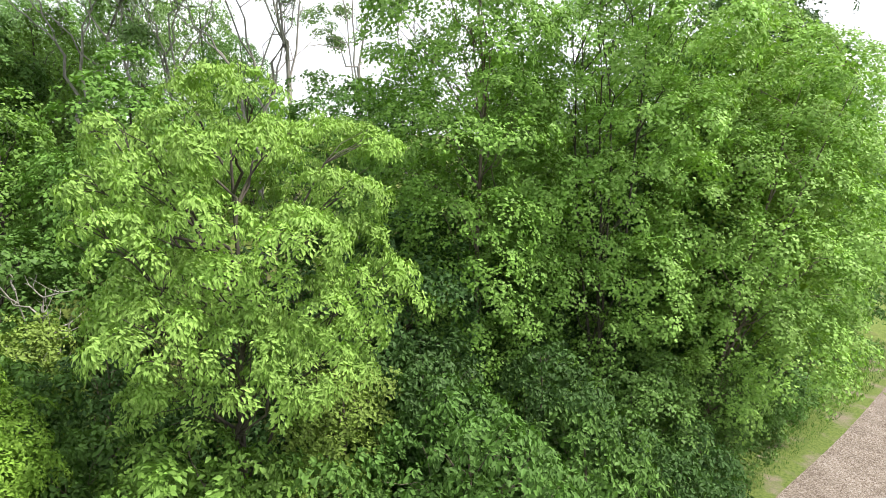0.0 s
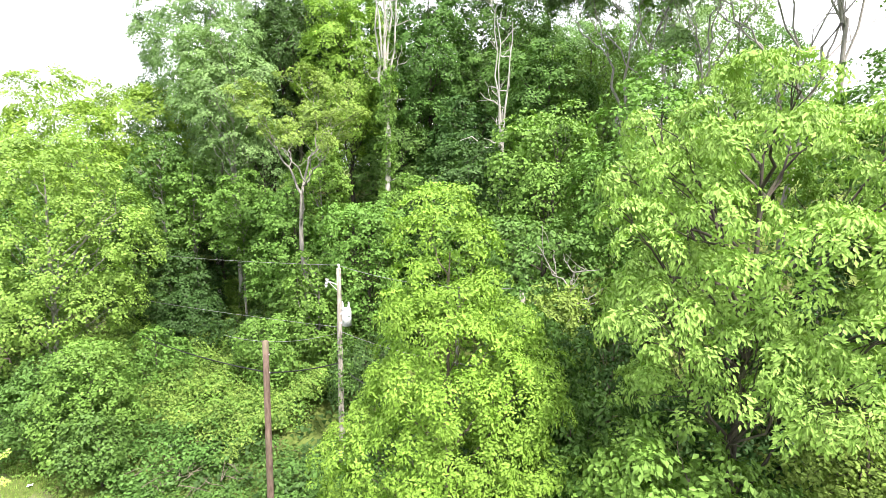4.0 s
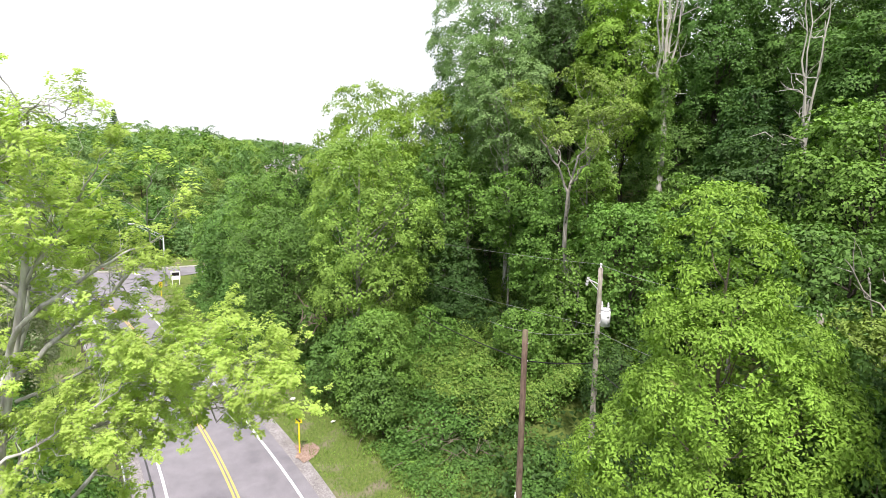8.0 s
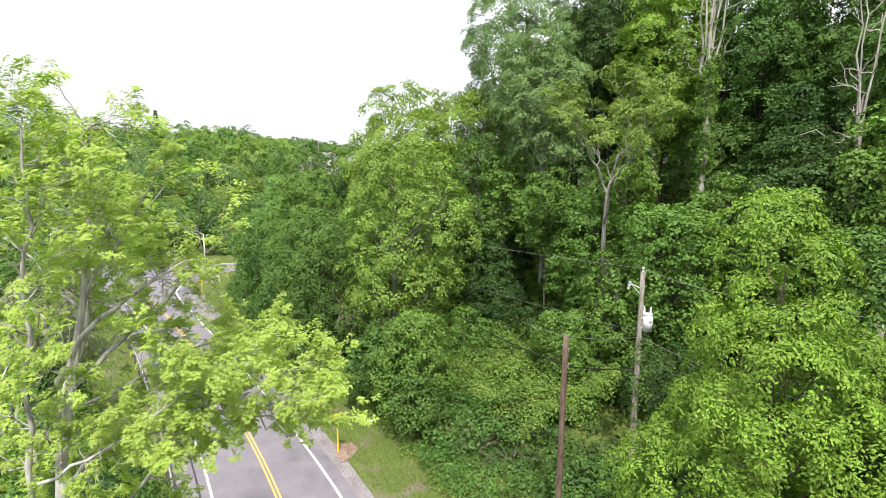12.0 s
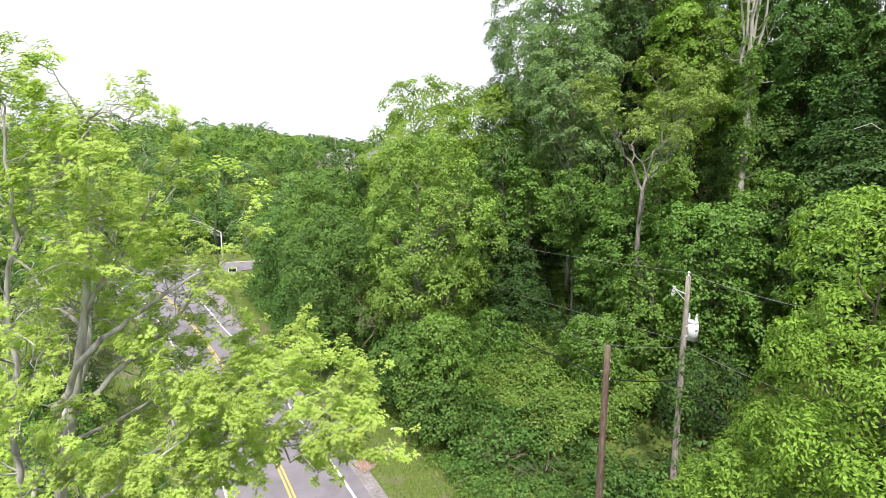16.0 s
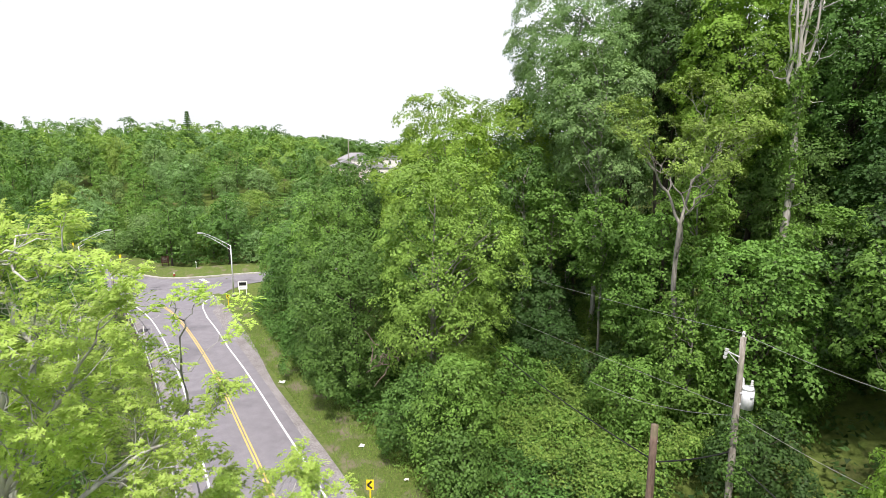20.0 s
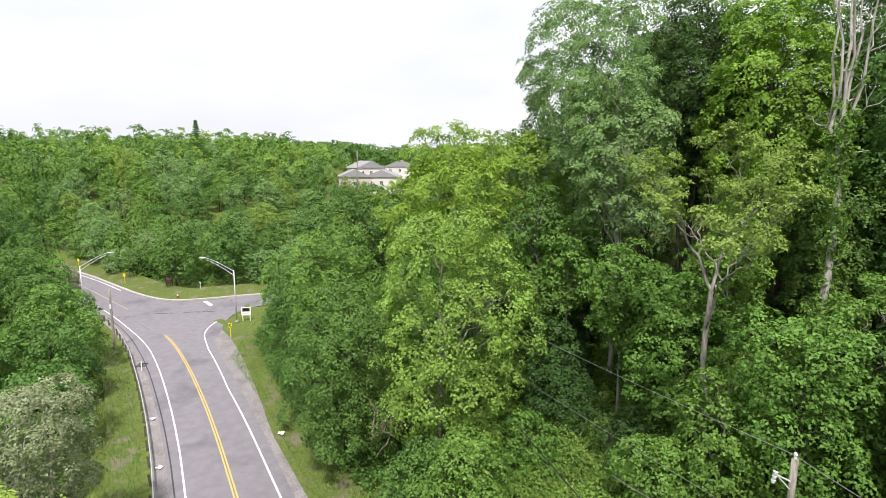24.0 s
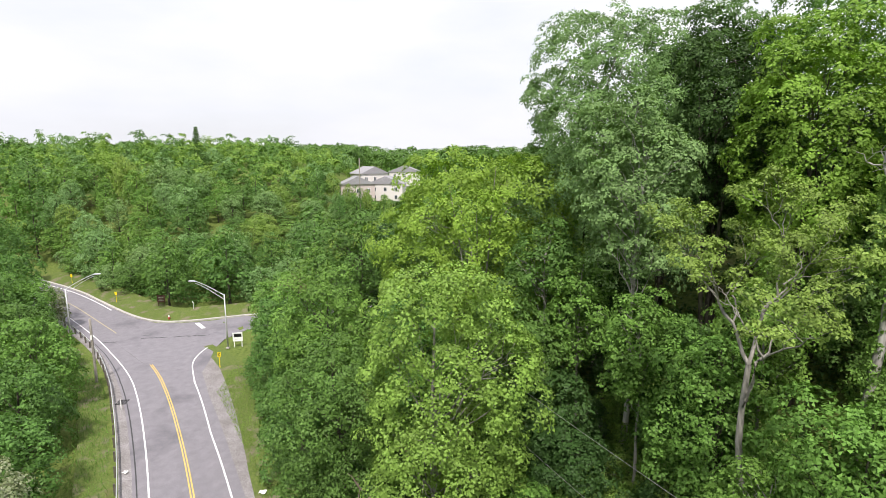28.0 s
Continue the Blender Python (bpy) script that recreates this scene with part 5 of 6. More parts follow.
def build_oak():
    r = np.random.default_rng(5)
    x0, y0 = -13.0, -8.0
    z0 = gz(x0, y0) - 0.2
    root = empty("oak_tree", x0, y0, z0)
    tagged(root, "roadside oak with lichen-grey limbs and whorls of young yellow-green leaves", "tree")
    o = np.array([x0, y0, z0])
    P = lambda *pts: np.array(pts, float) - o
    trunk = P((-13, -8, z0), (-13.1, -7.8, 4), (-13.2, -7.5, 8), (-13.4, -7.2, 12), (-13.8, -6.6, 15.5), (-13.5, -6.2, 17.4), (-12.8, -5.8, 19.2))
    limbs = [
        (P((-13.3, -7.5, 10.6), (-13.0, -6.5, 12.1), (-13.5, -4.8, 12.6), (-14.0, -3.2, 12.3), (-14.4, -1.7, 12.8)), 0.12),
        (P((-13.4, -7.2, 12.5), (-14.4, -6.8, 15.2), (-15.2, -6.7, 17.2), (-15.6, -7.3, 18.2), (-15.8, -7.8, 19.2)), 0.10),
        (P((-13.4, -7.1, 13.6), (-12.7, -6.3, 14.9), (-13.06, -5.5, 15.6), (-13.35, -4.7, 16.1), (-13.5, -3.9, 16.5)), 0.10),
        (P((-13.5, -7.0, 13.4), (-14.6, -6.2, 14.2), (-15.7, -5.5, 14.8), (-15.4, -4.4, 16.0), (-14.6, -4.2, 17.6)), 0.09),
        (P((-13.6, -6.8, 14.4), (-15.8, -7.2, 15.2), (-17.8, -7.6, 15.8), (-19.6, -8.0, 16.6)), 0.09),
        (P((-13.1, -7.7, 5.5), (-11.6, -7.0, 9.5), (-11.05, -6.7, 13.0), (-11.1, -6.5, 16.0), (-11.2, -6.3, 17.8), (-11.23, -6.27, 19.1)), 0.11),
        (P((-11.1, -6.6, 12.6), (-11.3, -5.6, 13.0), (-11.6, -4.6, 13.6)), 0.05),
        (P((-13.3, -7.4, 9.5), (-15.2, -9.0, 12.0), (-17.2, -10.0, 13.6)), 0.10),
        (P((-13.8, -3.5, 12.4), (-15.0, -2.8, 12.7), (-15.6, -1.8, 12.9)), 0.05),
        (P((-13.9, -3.0, 12.5), (-13.4, -2.3, 12.8), (-13.0, -1.7, 13.0)), 0.05),
        (P((-13.6, -4.4, 12.5), (-14.8, -4.0, 13.0), (-16.4, -3.0, 13.4)), 0.06),
        (P((-13.5, -5.2, 12.5), (-13.9, -4.6, 13.2), (-14.2, -3.6, 13.7)), 0.05),
        (P((-13.3, -5.8, 12.4), (-12.8, -4.8, 13.2), (-12.7, -3.8, 13.6)), 0.05),
        (P((-13.8, -6.6, 15.2), (-14.6, -8.2, 16.6), (-15.2, -9.4, 17.8)), 0.06),
        (P((-13.8, -6.6, 15.5), (-13.2, -5.6, 16.8), (-13.0, -4.8, 18.0)), 0.06),
        (P((-13.4, -7.3, 9.0), (-15.5, -5.6, 10.8), (-17.5, -4.0, 12.0)), 0.10),
        (P((-13.6, -6.9, 13.0), (-14.8, -5.6, 13.4), (-15.8, -4.6, 13.6)), 0.06),
    ]
    wood = Wood()
    wood.add(trunk, [0.24, 0.2, 0.16, 0.12, 0.08, 0.05, 0.02], 10)
    tips, dirs = [], []

    def fork(p, d, length, rad, level):
        d = d / np.linalg.norm(d)
        e = p + d * length
        path = bend(p, e, r, 0.03, 0.16, 5)
        wood.add(path, np.linspace(rad, rad * 0.45, 5), 3)
        if level == 0 or length < 0.28:
            tips.append(path[-1])
            dirs.append(d)
            tips.append(path[4] + r.normal(0, 0.1, 3))
            dirs.append(d + r.normal(0, 0.4, 3))
            if r.uniform() < 0.92:
                tips.append(path[3])
                dirs.append(d + r.normal(0, 0.4, 3))
            if r.uniform() < 0.6:
                tips.append(path[1])
                dirs.append(d + r.normal(0, 0.5, 3))
            return
        for k in range(int(r.integers(2, 4))):
            nd = d + r.normal(0, 0.55, 3) + np.array([0, 0, 0.15])
            fork(path[int(r.integers(2, 5))], nd, length * r.uniform(0.5, 0.8), rad * 0.5, level - 1)

    for no, (path, rad) in enumerate(limbs):
        m = np.vstack([path[:1], *[bend(path[i], path[i + 1], r, 0.02, 0.07, 5)[1:] for i in range(len(path) - 1)]])
        rr = np.linspace(rad * 0.72, 0.016, len(m))
        finish("limb", mesh_np("limb", *tube(m, rr, 7)), BARK["lichen"], root, smooth=True)
        for i in range(3, len(m)):
            t = m[min(i + 1, len(m) - 1)] - m[i - 1]
            if no in (2, 3, 4, 14) and r.uniform() < (0.8 if no == 2 else 0.35):
                continue
            for _ in range(3):
                d = t / np.linalg.norm(t) * 0.6 + r.normal(0, 0.7, 3) + np.array([0, 0, 0.0 if m[i][2] + z0 < 14.2 else 0.22])
                fork(m[i], d, r.uniform(0.5, 1.05) * (0.85 if m[i][2] + z0 < 14.2 else 1.0), min(rr[i] * 0.4, 0.02), 3 if r.uniform() < 0.24 else 2)
        fork(m[-1], m[-1] - m[-2], 0.6, 0.018, 2 if no == 2 else 3)
    for i in (3, 4, 5, 6):
        for _ in range(9):
            fork(trunk[i], r.normal(0, 0.8, 3) + np.array([0, 0, 0.3]), r.uniform(0.6, 1.1), 0.022, 2)
    finish("trunk", wood.mesh("trunk"), BARK["lichen"], root, smooth=True)
    v, f = rosettes(np.array(tips), np.array(dirs), r)
    finish("crown", mesh_np("crown", v, f), LEAF["oak"], root)
    # bare dead twigs that reach over the road
    for s in range(16):
        a = limbs[0][0][3] * (1 - s / 16) + limbs[0][0][4] * (s / 16)
        b = a + np.array([r.normal(0, 0.6), r.uniform(0.1, 1.3), r.normal(-0.1, 0.4)])
        finish("dead_twig", mesh_np("dead_twig", *tube(bend(a, b, r, -0.05, 0.2, 5), np.linspace(0.022, 0.006, 5), 4)), BARK["pale"], root, "bare pale dead twig", True)


build_oak()


# ---- dead and ivy-covered trees ----
def snag(name, label, x, y, top, stems, ivy_to, seed, rad=0.3, spread=1.7, bark="pale", base=None, ivy="mid"):
    r = np.random.default_rng(seed)
    z0 = gz(x, y) - 0.2 if base is None else base
    h = top - z0
    root = tagged(empty(name, x, y, z0), label, "dead tree")
    wood = Wood()
    mids = []
    fork_z = h * 0.68
    main = bend((0, 0, 0), (0, 0, fork_z), r, 0, 0.02, 7)
    wood.add(main, np.linspace(rad, rad * 0.62, 7), 8)
    for s in range(stems):
        a = s / stems * 6.28 + r.uniform(0, 1)
        e = main[-1] + np.array([math.cos(a) * spread * r.uniform(0.5, 1), math.sin(a) * spread * r.uniform(0.5, 1), (h - fork_z) * r.uniform(0.75, 1.0)])
        st = main[-1] + (main[-3] - main[-1]) * r.uniform(0, 1)
        p = bend(st, e, r, 0.0, 0.022, 8)
        wood.add(p, np.linspace(rad * 0.42, 0.025, 8), 6)
        mids.append(p)
        for k in range(5):
            q = p[int(r.integers(2, 8))]
            d = r.normal(0, 1, 3)
            d[2] = abs(d[2]) + 0.2
            d /= np.linalg.norm(d)
            L = r.uniform(0.8, 2.2)
            b = bend(q, q + d * L, r, 0.0, 0.12, 5)
            wood.add(b, np.linspace(0.05, 0.012, 5), 4)
            for _ in range(2):
                wood.add(bend(b[2], b[2] + r.normal(0, 0.6, 3) + np.array([0, 0, 0.4]), r, 0, 0.1, 4), np.linspace(0.025, 0.008, 4), 4)
    for k in range(5):
        q = main[int(r.integers(3, 7))]
        d = np.array([r.normal(), r.normal(), 0.35])
        wood.add(bend(q, q + d * r.uniform(0.9, 1.8), r, 0.05, 0.1, 5), np.linspace(0.07, 0.02, 5), 5)
    finish("trunk", wood.mesh("trunk"), BARK[bark], root, smooth=True)
    if ivy_to:
        zs = np.linspace(0.3, ivy_to - z0, int((ivy_to - z0) * 5))
        c = np.stack([np.interp(zs, main[:, 2], main[:, 0]) + r.normal(0, 0.3, len(zs)), np.interp(zs, main[:, 2], main[:, 1]) + r.normal(0, 0.3, len(zs)), zs], 1)
        ext = [c]
        for p in mids[:2]:
            ext.append(p[:4] + r.normal(0, 0.2, (4, 3)))
        c = np.vstack(ext)
        d = np.column_stack([r.normal(0, 1, (len(c), 2)), np.full(len(c), 0.5)])
        c = np.vstack([c, c + r.normal(0, 0.25, c.shape)])
        v, f = sprays(c, np.vstack([d, d[::-1]]), 0.5 * r.uniform(0.6, 1.4, len(c)), 0.9, 0.17, r, 0.8, 0.3, 0.35, True)
        finish("ivy", mesh_np("ivy", v, f), LEAF[ivy], root, "green ivy leaves wrapped round the trunk")
    return root


snag("dead_tree", "tall bleached dead tree with ivy climbing its trunk", -40.3, 27.9, 36.5, 6, 27.0, 61, 0.30, 1.9, ivy="bright")
snag("dead_tree", "bleached dead tree with a wide fork", -30.2, 31.6, 29.5, 3, 0, 62, 0.22, 1.5)
snag("dead_tree", "bare grey snag on the hilltop", -6.5, 44.5, 35.0, 3, 0, 64, 0.2, 2.0, "grey")
snag("dead_tree", "bare grey snag on the hilltop", -3.0, 45.5, 34.0, 2, 0, 65, 0.16, 1.4, "grey")
snag("dead_tree", "leaning bare grey tree on the hilltop", -11.5, 43.0, 37.0, 3, 0, 66, 0.22, 3.4, "grey")
snag("ivy_tree", "thin pale tree wrapped in ivy at the back of the clearing", -57.6, 15.0, 16.5, 2, 15.5, 67, 0.13, 0.8, "pale", ivy="bright")
snag("ivy_tree", "thin ivy-wrapped tree in the wood", -17.2, 22.5, 13.5, 2, 12.0, 68, 0.12, 0.8, "grey", ivy="olive")


def build_stump():
    bm = bmesh.new()
    rod(bm, (0, 0, -0.3), (-0.55, -0.35, 2.3), 0.24, 0.17, 10)
    for v in bm.verts:
        if v.co.z > 2:
            v.co.z += 0.25 * math.sin(v.co.x * 9) + 0.15 * v.co.y
    root = tagged(empty("stump", -52.0, 17.7, gz(-52.0, 17.7)), "broken pale leaning stump in the brush", "stump")
    part("trunk", bm, BARK["pale"], root, smooth=True)
    root2 = tagged(empty("fallen_branches", -44.0, 0.5, 6.2), "heap of dead grey branches caught in the tree's edge", "dead branches")
    r = np.random.default_rng(9)
    for k in range(14):
        a = r.normal(0, 0.4, 3)
        finish("branch", mesh_np("branch", *tube(bend(a, a + np.array([r.normal(0, 1.0), r.normal(-0.8, 0.6), r.uniform(-1.5, 2.2)]), r, 0.0, 0.1, 5), np.linspace(0.07, 0.018, 5), 5)), BARK["brown"], root2, smooth=True)
    root3 = tagged(empty("brush_pile", -32.5, 9.8, gz(-32.5, 9.8) - 0.1), "pile of reddish dead brushwood at the clearing's edge", "brush pile")
    for k in range(110):
        a = np.array([r.normal(0, 1.5), r.normal(0, 2.2), r.uniform(0, 0.7)])
        d = r.normal(0, 1, 3) * np.array([0.8, 0.8, 0.25])
        finish("branch", mesh_np("branch", *tube(bend(a, a + d * 1.2, r, 0.05, 0.1, 4), np.linspace(0.035, 0.01, 4), 4)), BARK["brown"], root3, smooth=True)


build_stump()


# ---- poles and wires ----
PA, PB, WP, EP = (-26.0, 14.6), (-23.5, 9.3), (-68.0, 4.5), (-15.0, 16.8)


def utility_pole(name, label, x, y, top, r0, r1, mat, lean=(0, 0)):
    z0 = gz(x, y) - 0.5
    root = tagged(empty(name, x, y, z0), label, "utility pole")
    u = np.append(np.linspace(0, 1, 9), 1.0)[:, None]
    path = np.hstack([u * lean[0], u * lean[1], u * (top - z0)])
    path[-1, 2] += 0.03
    rr = r0 + (r1 - r0) * u[:, 0]
    rr[-1] = 0.01
    finish("pole_shaft", mesh_np("pole_shaft", *tube(path, rr, 14)), mat, root, smooth=True)
    return root, z0


def build_poles():
    x, y = PA
    root, z0 = utility_pole("utility_pole", "grey wooden utility pole carrying a transformer beside the clearing", x, y, 12.9, 0.17, 0.12, M["pole_grey"], (-0.05, 0.1))
    q = lambda z: z - z0
    bm = bmesh.new()
    rod(bm, (0.1, 0.42, q(9.75)), (0.1, 0.42, q(10.62)), 0.27, 0.27, 18)
    rod(bm, (0.1, 0.42, q(10.62)), (0.1, 0.42, q(10.72)), 0.28, 0.22, 18)
    for s in (-1, 1):
        box(bm, 0.1 + s * 0.28, 0.42, q(10.35), 0.06, 0.12, 0.1)
    can = part("transformer", bm, M["grey_can"], root, "light grey transformer can", True)
    for dx, dy in ((-0.08, 0.3), (0.22, 0.5)):
        bm = bmesh.new()
        for k in range(4):
            rod(bm, (dx, dy, q(10.72 + k * 0.09)), (dx, dy, q(10.79 + k * 0.09)), 0.075 - 0.008 * k, 0.06 - 0.008 * k, 10)
        part("bushing", bm, M["porcelain"], can)
    bm = bmesh.new()
    box(bm, 0.05, 0.18, q(10.45), 0.1, 0.24, 0.08)
    box(bm, 0.05, 0.18, q(9.95), 0.1, 0.24, 0.08)
    part("mounting_bracket", bm, M["galv"], root)
    bm = bmesh.new()
    rod(bm, (0, -0.05, q(12.05)), (-0.1, -0.55, q(12.3)), 0.03)
    rod(bm, (0, -0.05, q(11.75)), (-0.1, -0.55, q(12.3)), 0.02)
    part("cutout_arm", bm, M["galv"], root)
    bm = bmesh.new()
    for k in range(3):
        rod(bm, (-0.1, -0.58 - 0.03 * k, q(12.42 - k * 0.16)), (-0.1, -0.6 - 0.03 * k, q(12.3 - k * 0.16)), 0.09, 0.055, 10)
    part("fuse_cutout", bm, M["porcelain"], root, "pale porcelain fuse cut-out")
    bm = bmesh.new()
    rod(bm, (-0.05, 0.1, q(12.85)), (-0.05, 0.1, q(13.05)), 0.06, 0.045, 10)
    rod(bm, (-0.05, 0.1, q(13.05)), (-0.05, 0.1, q(13.15)), 0.075, 0.05, 10)
    part("top_insulator", bm, M["porcelain"], root)
    bm = bmesh.new()
    rod(bm, (-0.18, 0.0, q(9.9)), (-0.2, 0.0, q(2.0)), 0.018)
    part("ground_wire", bm, M["wire"], root)
    r = np.random.default_rng(77)
    zs = np.linspace(0.6, 8.2, 26)
    c = np.stack([r.normal(0.25, 0.25, 26), r.normal(0.3, 0.3, 26), zs], 1)
    v, f = puff(c, 0.5 * r.uniform(0.5, 1.3, 26), 40, r, 1.0, 0.17, 0.3, 0.3)
    finish("vine", mesh_np("vine", v, f), LEAF["mid"], root, "green vine climbing the pole")

    x, y = PB
    root, z0 = utility_pole("utility_pole", "brown wooden pole with a cut-off top beside the road", x, y, 10.62, 0.165, 0.135, M["pole"], (0.03, 0.1))
    bm = bmesh.new()
    box(bm, -0.02, 0.02, 2.7 - z0 - 0.35, 0.05, 0.36, 0.16)
    box(bm, 0.1, -0.19, 2.5 - z0 - 0.35, 0.12, 0.08, 0.42, 0, 0.02)
    part("pole_tag", bm, M["sign_white"], root, "small white plate on the pole")
    for zz in (9.95, 9.1):
        bm = bmesh.new()
        rod(bm, (0, 0.1, zz - z0), (0, 0.26, zz - z0), 0.05)
        part("cable_clamp", bm, M["porcelain"], root)

    root, z0 = utility_pole("utility_pole", "wooden utility pole hidden among the roadside trees", WP[0], WP[1], 11.5, 0.17, 0.12, M["pole_grey"])
    utility_pole("utility_pole", "short wooden pole hidden under the roadside trees", -62.0, 8.0, 6.4, 0.15, 0.12, M["pole_grey"])
    root, z0 = utility_pole("utility_pole", "wooden utility pole hidden in the wood's edge", EP[0], EP[1], 13.4, 0.17, 0.12, M["pole_grey"])

    def wire(name, label, a, b, sag, rad, mat):
        p = np.array([[a[i] + (b[i] - a[i]) * u for i in range(3)] for u in np.linspace(0, 1, 22)])
        u = np.linspace(0, 1, 22)
        p[:, 2] -= sag * 4 * u * (1 - u)
        tagged(finish(name, mesh_np(name, *tube(p, np.full(22, rad), 6)), mat, smooth=True), label, "cable")

    wire("power_line", "thin bare power line between the poles", (*PA, 13.1), (*WP, 11.4), 0.5, 0.011, M["wire"])
    wire("power_line", "thin bare power line running into the wood", (*PA, 13.1), (*EP, 13.4), 0.4, 0.011, M["wire"])
    wire("neutral_line", "thin lower line between the poles", (*PA, 9.7), (*WP, 7.4), 0.4, 0.011, M["wire"])
    wire("neutral_line", "thin lower line running into the wood", (*PA, 9.5), (*EP, 9.9), 0.4, 0.011, M["wire"])
    wire("telephone_cable", "thick black telephone cable between the poles", (PA[0], PA[1] - 0.15, 7.7), (PB[0], PB[1] + 0.24, 9.1), 0.1, 0.03, M["cable"])
    wire("telephone_cable", "thick black telephone cable running west along the trees", (PB[0], PB[1] + 0.24, 9.1), (-62.0, 8.0, 5.3), 0.9, 0.03, M["cable"])
    wire("telephone_cable", "thick black cable slanting down from the pole", (PA[0], PA[1] + 0.15, 7.3), (-17.5, 19.5, 3.0), 0.2, 0.024, M["cable"])
    wire("service_drop", "slack service wire from the pole to the brush", (PA[0], PA[1], 9.4), (-33.0, 11.0, 8.3), 0.45, 0.011, M["wire"])


build_poles()


def street_lamp(name, x, y, height, aim, arm=4.4, base_z=None):
    """Aluminium lamp post with a long truss arm."""
    z0 = gz(x, y) if base_z is None else base_z
    root = tagged(empty(name, x, y, z0, aim), "tall aluminium street lamp with a long truss arm", "street lamp", "street lamps at the junction")
    bm = bmesh.new()
    rod(bm, (0, 0, 0), (0, 0, height), 0.12, 0.07, 12)
    part("post", bm, M["alu"], root, smooth=True)
    bm = bmesh.new()
    box(bm, 0, 0, 0.12, 0.42, 0.42, 0.24, 0, 0.03)
    part("base_plate", bm, M["concrete"], root)
    up = 1.75
    for nm, za, zb, rr in (("upper_arm", height - 0.1, height + up, 0.045), ("lower_arm", height - 0.75, height + up - 0.28, 0.035)):
        bm = bmesh.new()
        n = 6
        for i in range(n):
            u0, u1 = i / n, (i + 1) / n
            f = lambda u: za + (zb - za) * (1 - (1 - u) ** 1.25)
            rod(bm, (arm * 0.84 * u0, 0, f(u0)), (arm * 0.84 * u1, 0, f(u1)), rr, rr * 0.9, 8)
        part(nm, bm, M["alu"], root, smooth=True)
    for u in (0.3, 0.55, 0.78):
        bm = bmesh.new()
        g = 1 - (1 - u) ** 1.25
        rod(bm, (arm * 0.84 * u, 0, height - 0.75 + (up + 0.47) * g), (arm * 0.84 * u, 0, height - 0.1 + (up + 0.1) * g), 0.02, 0.02, 6)
        part("strut", bm, M["alu"], root)
    bm = bmesh.new()
    box(bm, arm * 0.93, 0, height + up + 0.0, 0.95, 0.34, 0.16, 0, 0.05)
    head = part("lamp_head", bm, M["alu"], root)
    bm = bmesh.new()
    box(bm, arm * 0.95, 0, height + up - 0.1, 0.55, 0.26, 0.06, 0, 0.02)
    part("lens", bm, M["porcelain"], head)
    return root


street_lamp("street_lamp", -93.0, -20.66, 7.9, 253, 5.2, -0.8)
street_lamp("street_lamp", -101.5, -45.8, 7.5, 116, 4.6, -0.8)


def build_rail():
    """Box-beam guardrail on timber posts along the outer side of the bend."""
    off = width_profile(((60, -5.1), (-53, -5.15), (-76, -5.42), (-86, -5.25), (-95, -4.62), (-103, -4.25), (-200, -4.1)))
    k = (LINE[:, 0] < 4) & (LINE[:, 0] > -112)
    p = (LINE + NORM * off[:, None])[k]
    z = road_z(p[:, 0])
    root = tagged(empty("guardrail", p[40, 0], p[40, 1], float(z[40])), "steel guardrail on dark timber posts along the bend", "guardrail")
    o = np.array([p[40, 0], p[40, 1], float(z[40])])
    path = np.column_stack([p, z + 0.62]) - o
    # W-shaped beam
    nn = np.column_stack([NORM[k], np.zeros(k.sum())])
    prof = [(0.0, 0.16), (0.05, 0.10), (0.05, 0.06), (0.0, 0.0), (0.05, -0.06), (0.05, -0.10), (0.0, -0.16), (-0.02, -0.16), (-0.02, 0.16)]
    v = np.concatenate([[c + n_ * a + np.array([0, 0, b]) for a, b in prof] for c, n_ in zip(path, nn)])
    m = len(prof)
    i = np.arange(len(path) * m).reshape(-1, m)
    f = np.stack([i[:-1], np.roll(i[:-1], -1, 1), np.roll(i[1:], -1, 1), i[1:]], -1).reshape(-1, 4)
    finish("rail_beam", mesh_np("rail_beam", v, f), M["galv"], root)
    first = None
    for j in range(0, len(path), 1):
        c, n_ = path[j] - nn[j] * 0.16, nn[j]
        if first is None:
            bm = bmesh.new()
            box(bm, 0, 0, 0, 0.17, 0.17, 1.15, 0, 0.015)
            me = bpy.data.meshes.new("rail_post")
            bm.to_mesh(me)
            bm.free()
            me.materials.append(M["post"])
            first = me
        if j % 2 == 0:
            ob = new("rail_post", first)
            ob.parent = root
            ob.matrix_local = pose(c[0], c[1], c[2] - 0.28, rng.normal(0, 2), rng.normal(0, 2), math.degrees(math.atan2(n_[1], n_[0])))


build_rail()


